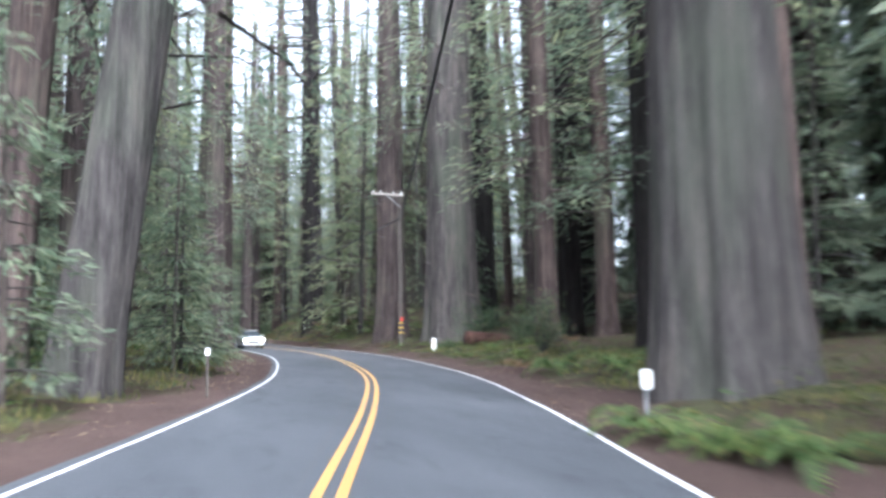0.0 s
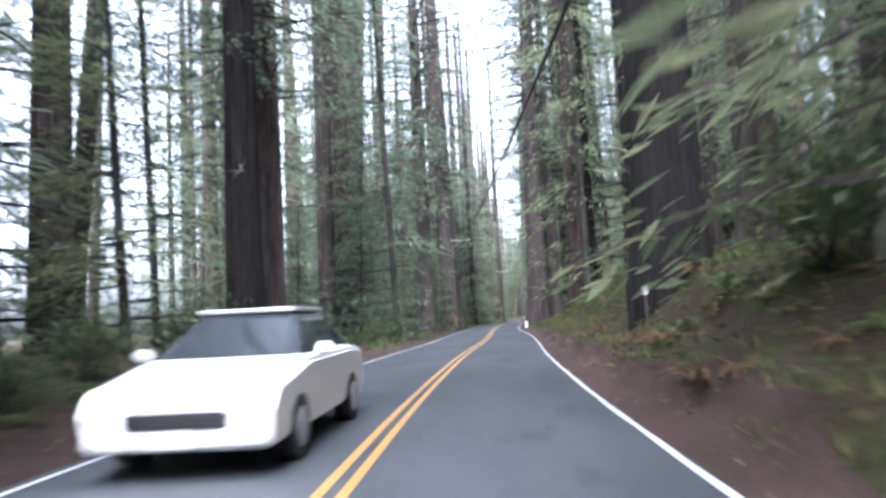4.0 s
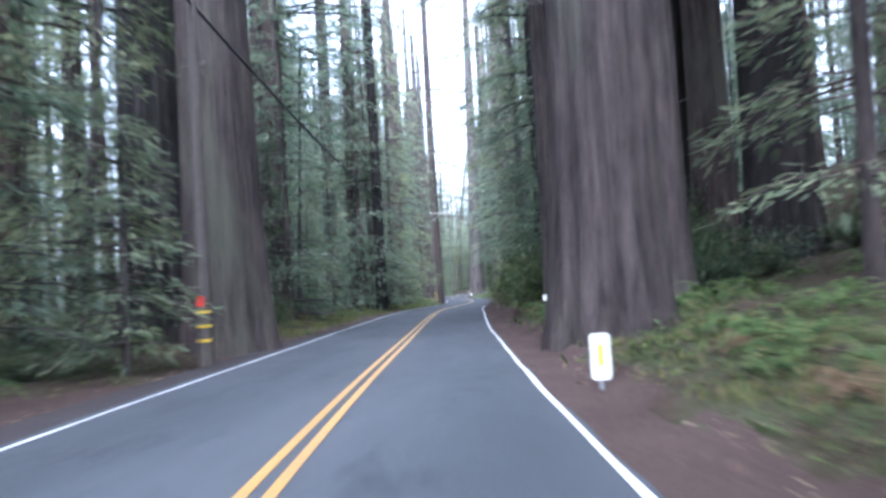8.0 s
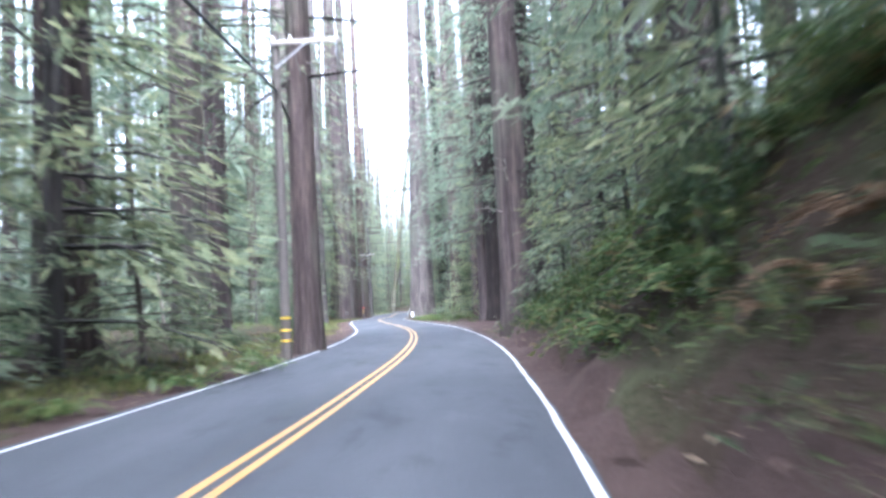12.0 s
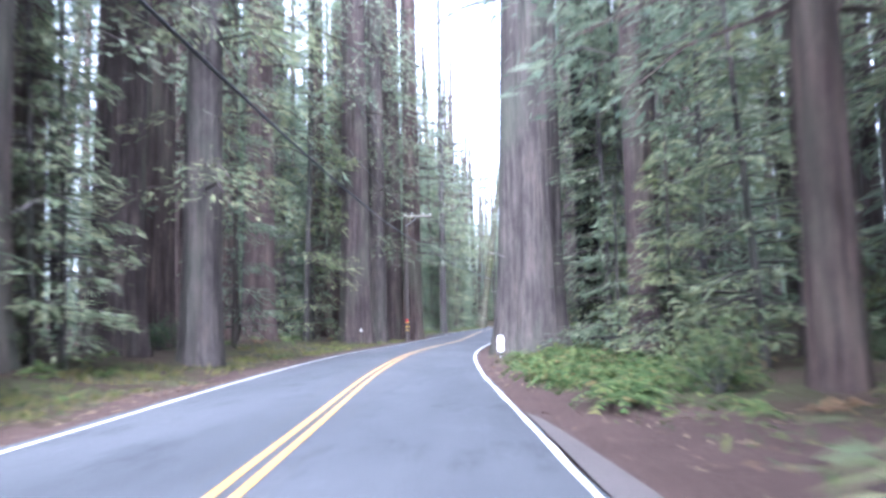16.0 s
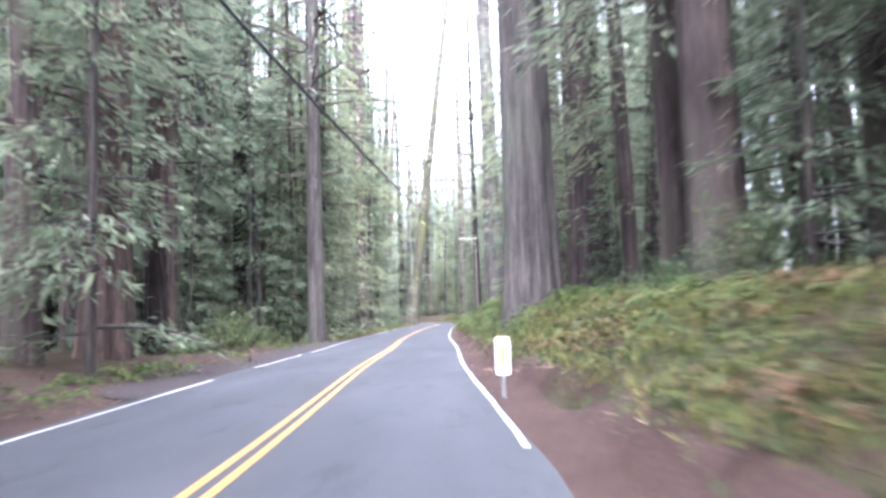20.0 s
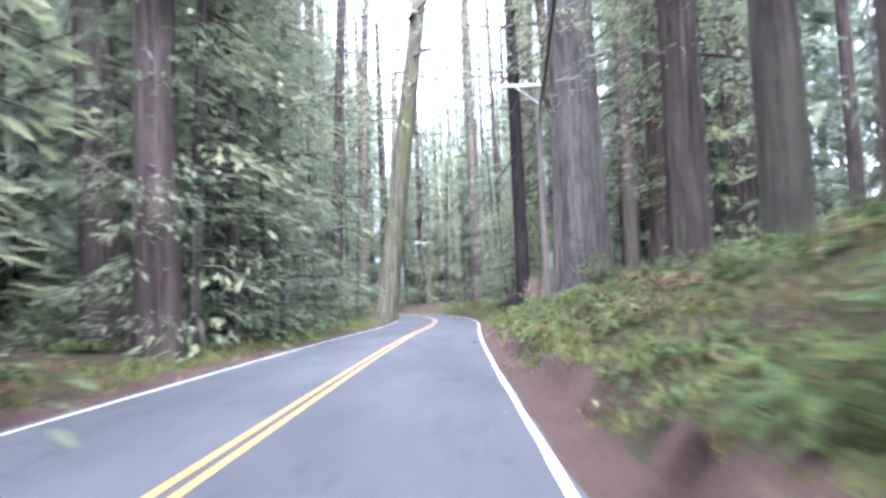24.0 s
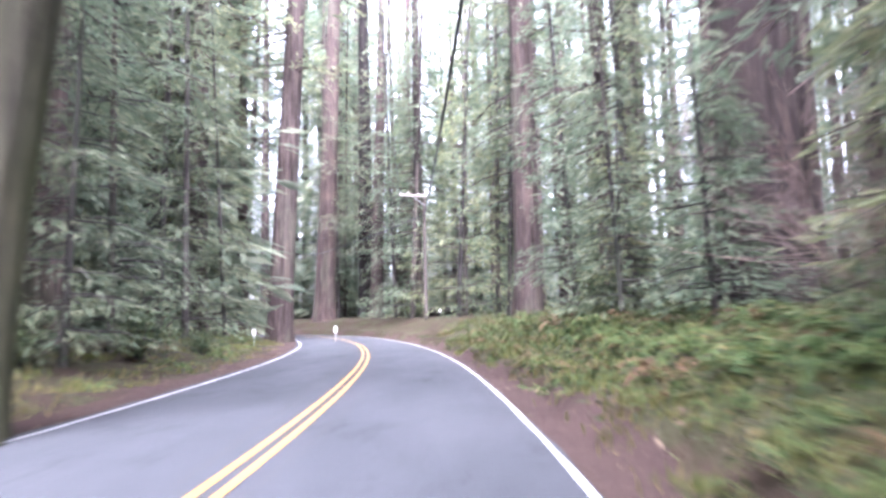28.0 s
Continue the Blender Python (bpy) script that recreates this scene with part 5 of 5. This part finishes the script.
# ---------------------------------------------------------------- fallen logs, stumps and root masses
def log(x, y, z, length, r, turn, tilt, bark=BARK_GREY, label="mossy fallen log lying among the ferns", name="fallen_log"):
    n = 14
    s = np.linspace(0, 1, n)
    g = np.random.RandomState(int(x * 10 + y))
    path = np.stack([s * length, g.normal(0, 0.03, n).cumsum() * 0.5, g.normal(0, 0.02, n).cumsum() * 0.5], 1)
    v, f = tube(path, r * (1 - 0.35 * s) * (1 + g.normal(0, 0.05, n)), 14)
    caps = [list(range(14))[::-1], list(range((n - 1) * 14, n * 14))]
    ob = mesh_object(name, v, [list(q) for q in f.tolist()] + caps, bark, smooth_shade=True)
    ob.matrix_basis = pose(x, y, float(land(x, y)) + z, 0, tilt, turn)
    return tagged(ob, label, "log", "fallen logs")


def stump(x, y, r, h, bark=BARK_GREY, label="rotten grey redwood stump with ragged top"):
    v, f = trunk_mesh(r, h * 1.6, int(x * 7 + y), 30, 9, 0.35, 0.16)
    v = v.copy()
    g = np.random.RandomState(int(y))
    a = np.arctan2(v[:, 1], v[:, 0])
    v[:, 2] = np.minimum(v[:, 2], h * (0.8 + 0.14 * np.sin(2 * a + 1) + 0.07 * np.sin(5 * a) + 0.06 * np.sin(11 * a + 2)))
    faces = [list(q) for q in f.tolist()] + [list(range(len(v) - 30, len(v)))]
    ob = mesh_object("tree_stump", v, faces, bark, smooth_shade=True)
    ob.matrix_basis = pose(x, y, float(land(x, y)) - 0.05, 0, 0, 40)
    return tagged(ob, label, "stump", "old stumps")


log(12.4, 190.0, 0.4, 9.0, 0.22, 20, -14)
log(14.0, 254.5, 0.35, 6.5, 0.35, 8, 1, BARK)
log(-8.5, 178.0, 0.1, 4.5, 0.22, 65, 1, DARK_BARK, "charred fallen log on the forest floor")
log(6.1, 464.7, 0.5, 6.0, 0.42, 4, -3, DARK_BARK, "dark fallen log behind the ferns")
log(12.0, 268.0, 0.3, 4.0, 0.25, 60, 4)
log(-2.5, 60.0, 0.3, 4.5, 0.2, 70, -4)
# near-black all over: the stump's deep shade is put into its bark colour
stump(12.5, 389.6, 0.66, 1.2, DARK_BARK, "charred redwood stump with ragged top, deep shade put into its black bark")
ROTTEN = make_bark("rotten_red_wood", (0.020, 0.012, 0.010), (0.105, 0.058, 0.045), (0.05, 0.05, 0.03))
log(13.70, 37.02, 0.3, 4.2, 0.55, -8, 2, ROTTEN, "rotten reddish fallen log at the foot of a redwood")
log(11.45, 101.39, 0.15, 2.6, 0.34, 62, -6, ROTTEN, "rotten reddish log on top of the bank")
stump(10.8, 160.0, 0.5, 0.7, BARK, "low rotten redwood stump among the ferns")
stump(-2.2, 160.0, 0.4, 0.5, BARK_GREY, "low pale stump among grass beside the road")
stump(-2.4, 92.0, 0.35, 0.5, BARK, "low brown stump at the edge of the turnout")


# ---------------------------------------------------------------- turnouts beside the road
def apron(name, y0, y1, side, width, mat, label):
    ys = np.arange(y0, y1 + 0.5, 1.0)
    t = (ys - y0) / (y1 - y0)
    w = width * np.sin(np.pi * np.clip(t, 0.0, 1.0)) ** 0.55
    k = np.sqrt(1 + slope(ys) ** 2)
    inner = edge(ys, side) + side * 0.1
    pts = np.stack([np.stack([centre(ys) + (inner + side * q * w) * k, ys, np.full(len(ys), -0.028 - 0.012 * q)], 1) for q in (0, 0.5, 1)], 1)
    ob = mesh_object(name, pts.reshape(-1, 3), grid_faces(len(ys), 3), mat, smooth_shade=True)
    return tagged(ob, label, "pavement", kind="structure")


DARK_ASPHALT = make_soil("old_asphalt", [(0.3, (0.026, 0.022, 0.022)), (0.7, (0.042, 0.036, 0.036))], 30, [(0.3, (0.016, 0.014, 0.014)), (0.7, (0.06, 0.05, 0.048))], 0.01)
PALE_GRIT = make_soil("pale_grit", [(0.3, (0.0525, 0.0465, 0.045)), (0.7, (0.09, 0.07875, 0.075))], 30, [(0.3, (0.0375, 0.03375, 0.0315)), (0.7, (0.1125, 0.0975, 0.09))], 0.01)
apron("turnout_pavement", 296, 332, -1, 4.2, DARK_ASPHALT, "dark worn asphalt turnout strewn with needles beside the road")
apron("turnout_pavement", 204, 236, 1, 0.55, PALE_GRIT, "pale crumbling asphalt shoulder of the roadside turnout")
apron("turnout_pavement", 106, 150, -1, 0.9, DARK_ASPHALT, "crumbling asphalt shoulder beside the road")


# ---------------------------------------------------------------- leaning dead snag and bare limbs
def snag(x, y, h, r, lean, turn, label, n=5):
    top = new("dead_snag")
    top.matrix_basis = pose(x, y, float(land(x, y)) - 0.1, 0, lean, turn)
    tagged(top, label, "dead tree", "dead snags")
    s = np.linspace(0, 1, 9)
    g = np.random.RandomState(int(y * 3))
    path = np.stack([g.normal(0, 0.02, 9).cumsum() * h * 0.1, g.normal(0, 0.02, 9).cumsum() * h * 0.1, s * h], 1)
    v, f = tube(path, r * (1.1 - 0.8 * s), 10)
    mesh_object("trunk", v, f, DARK_BARK if n > 5 else DEAD_WOOD, top, smooth_shade=True)
    for k in range(n):
        z = h * g.uniform(0.3, 0.97)
        a = g.uniform(0, 360)
        ob = tagged(mesh_object("dead_branch", *bare_limb(700 + int(y) + k, h * g.uniform(0.15, 0.4), r * 0.35), DEAD_WOOD, top, smooth_shade=True), kind="stuff")
        ob.matrix_basis = pose(float(np.interp(z, path[:, 2], path[:, 0])), float(np.interp(z, path[:, 2], path[:, 1])), z, 0, g.uniform(-45, 5), a)
    return top


old = snag(-1.0, 44.6, 6.5, 0.12, -11, 0, "thin dark dead tree with a long bare limb, leaning away", 6)
for z, ln, a in ((4.6, 4.6, 8), (5.2, 2.4, 172)):
    put(tagged(mesh_object("dead_branch", *bare_limb(int(40 + ln * 10), ln, 0.07, 9, 0.3), DEAD_WOOD, old, smooth_shade=True), kind="stuff"), 0, 0, z, 0, -14, a)
snag(-3.4, 366.0, 5.0, 0.06, 28, 0, "thin pale dead sapling bent over the verge", 3)
snag(12.6, 66.0, 7.0, 0.09, 10, 0, "thin bare dead sapling on the bank", 4)
snag(-4.0, 205.0, 7.0, 0.08, -6, 0, "thin pale dead sapling among the trees", 4)
snag(13.0, 290.0, 6.0, 0.07, 12, 0, "thin pale dead sapling among the undergrowth", 4)


def bare_shrub(x, y, h, n, label):
    """A leafless shrub: many crooked twigs fanning up from one root."""
    g = np.random.RandomState(int(x + y))
    top = new("bare_shrub")
    top.matrix_basis = pose(x, y, float(land(x, y)) - 0.05)
    tagged(top, label, "shrub", "leafless shrubs")
    for k in range(n):
        ob = mesh_object("branch", *bare_limb(1200 + k + int(y), h * g.uniform(0.6, 1.1), 0.016, 12, 0.6), PALE_TWIG, top)
        put(ob, g.normal(0, 0.15), g.normal(0, 0.15), 0, 0, -g.uniform(25, 85), g.uniform(0, 360))
    return top


PALE_TWIG = make_bark("pale_twigs", (0.16, 0.12, 0.11), (0.36, 0.28, 0.26), (0.22, 0.20, 0.15))
bare_shrub(14.4, 406.0, 3.6, 30, "leafless pinkish-grey shrub with a dense fan of twigs")
bare_shrub(13.2, 384.5, 2.2, 18, "leafless grey shrub with thin crooked twigs")
bare_shrub(-3.2, 372.0, 2.0, 16, "leafless grey shrub with thin crooked twigs")
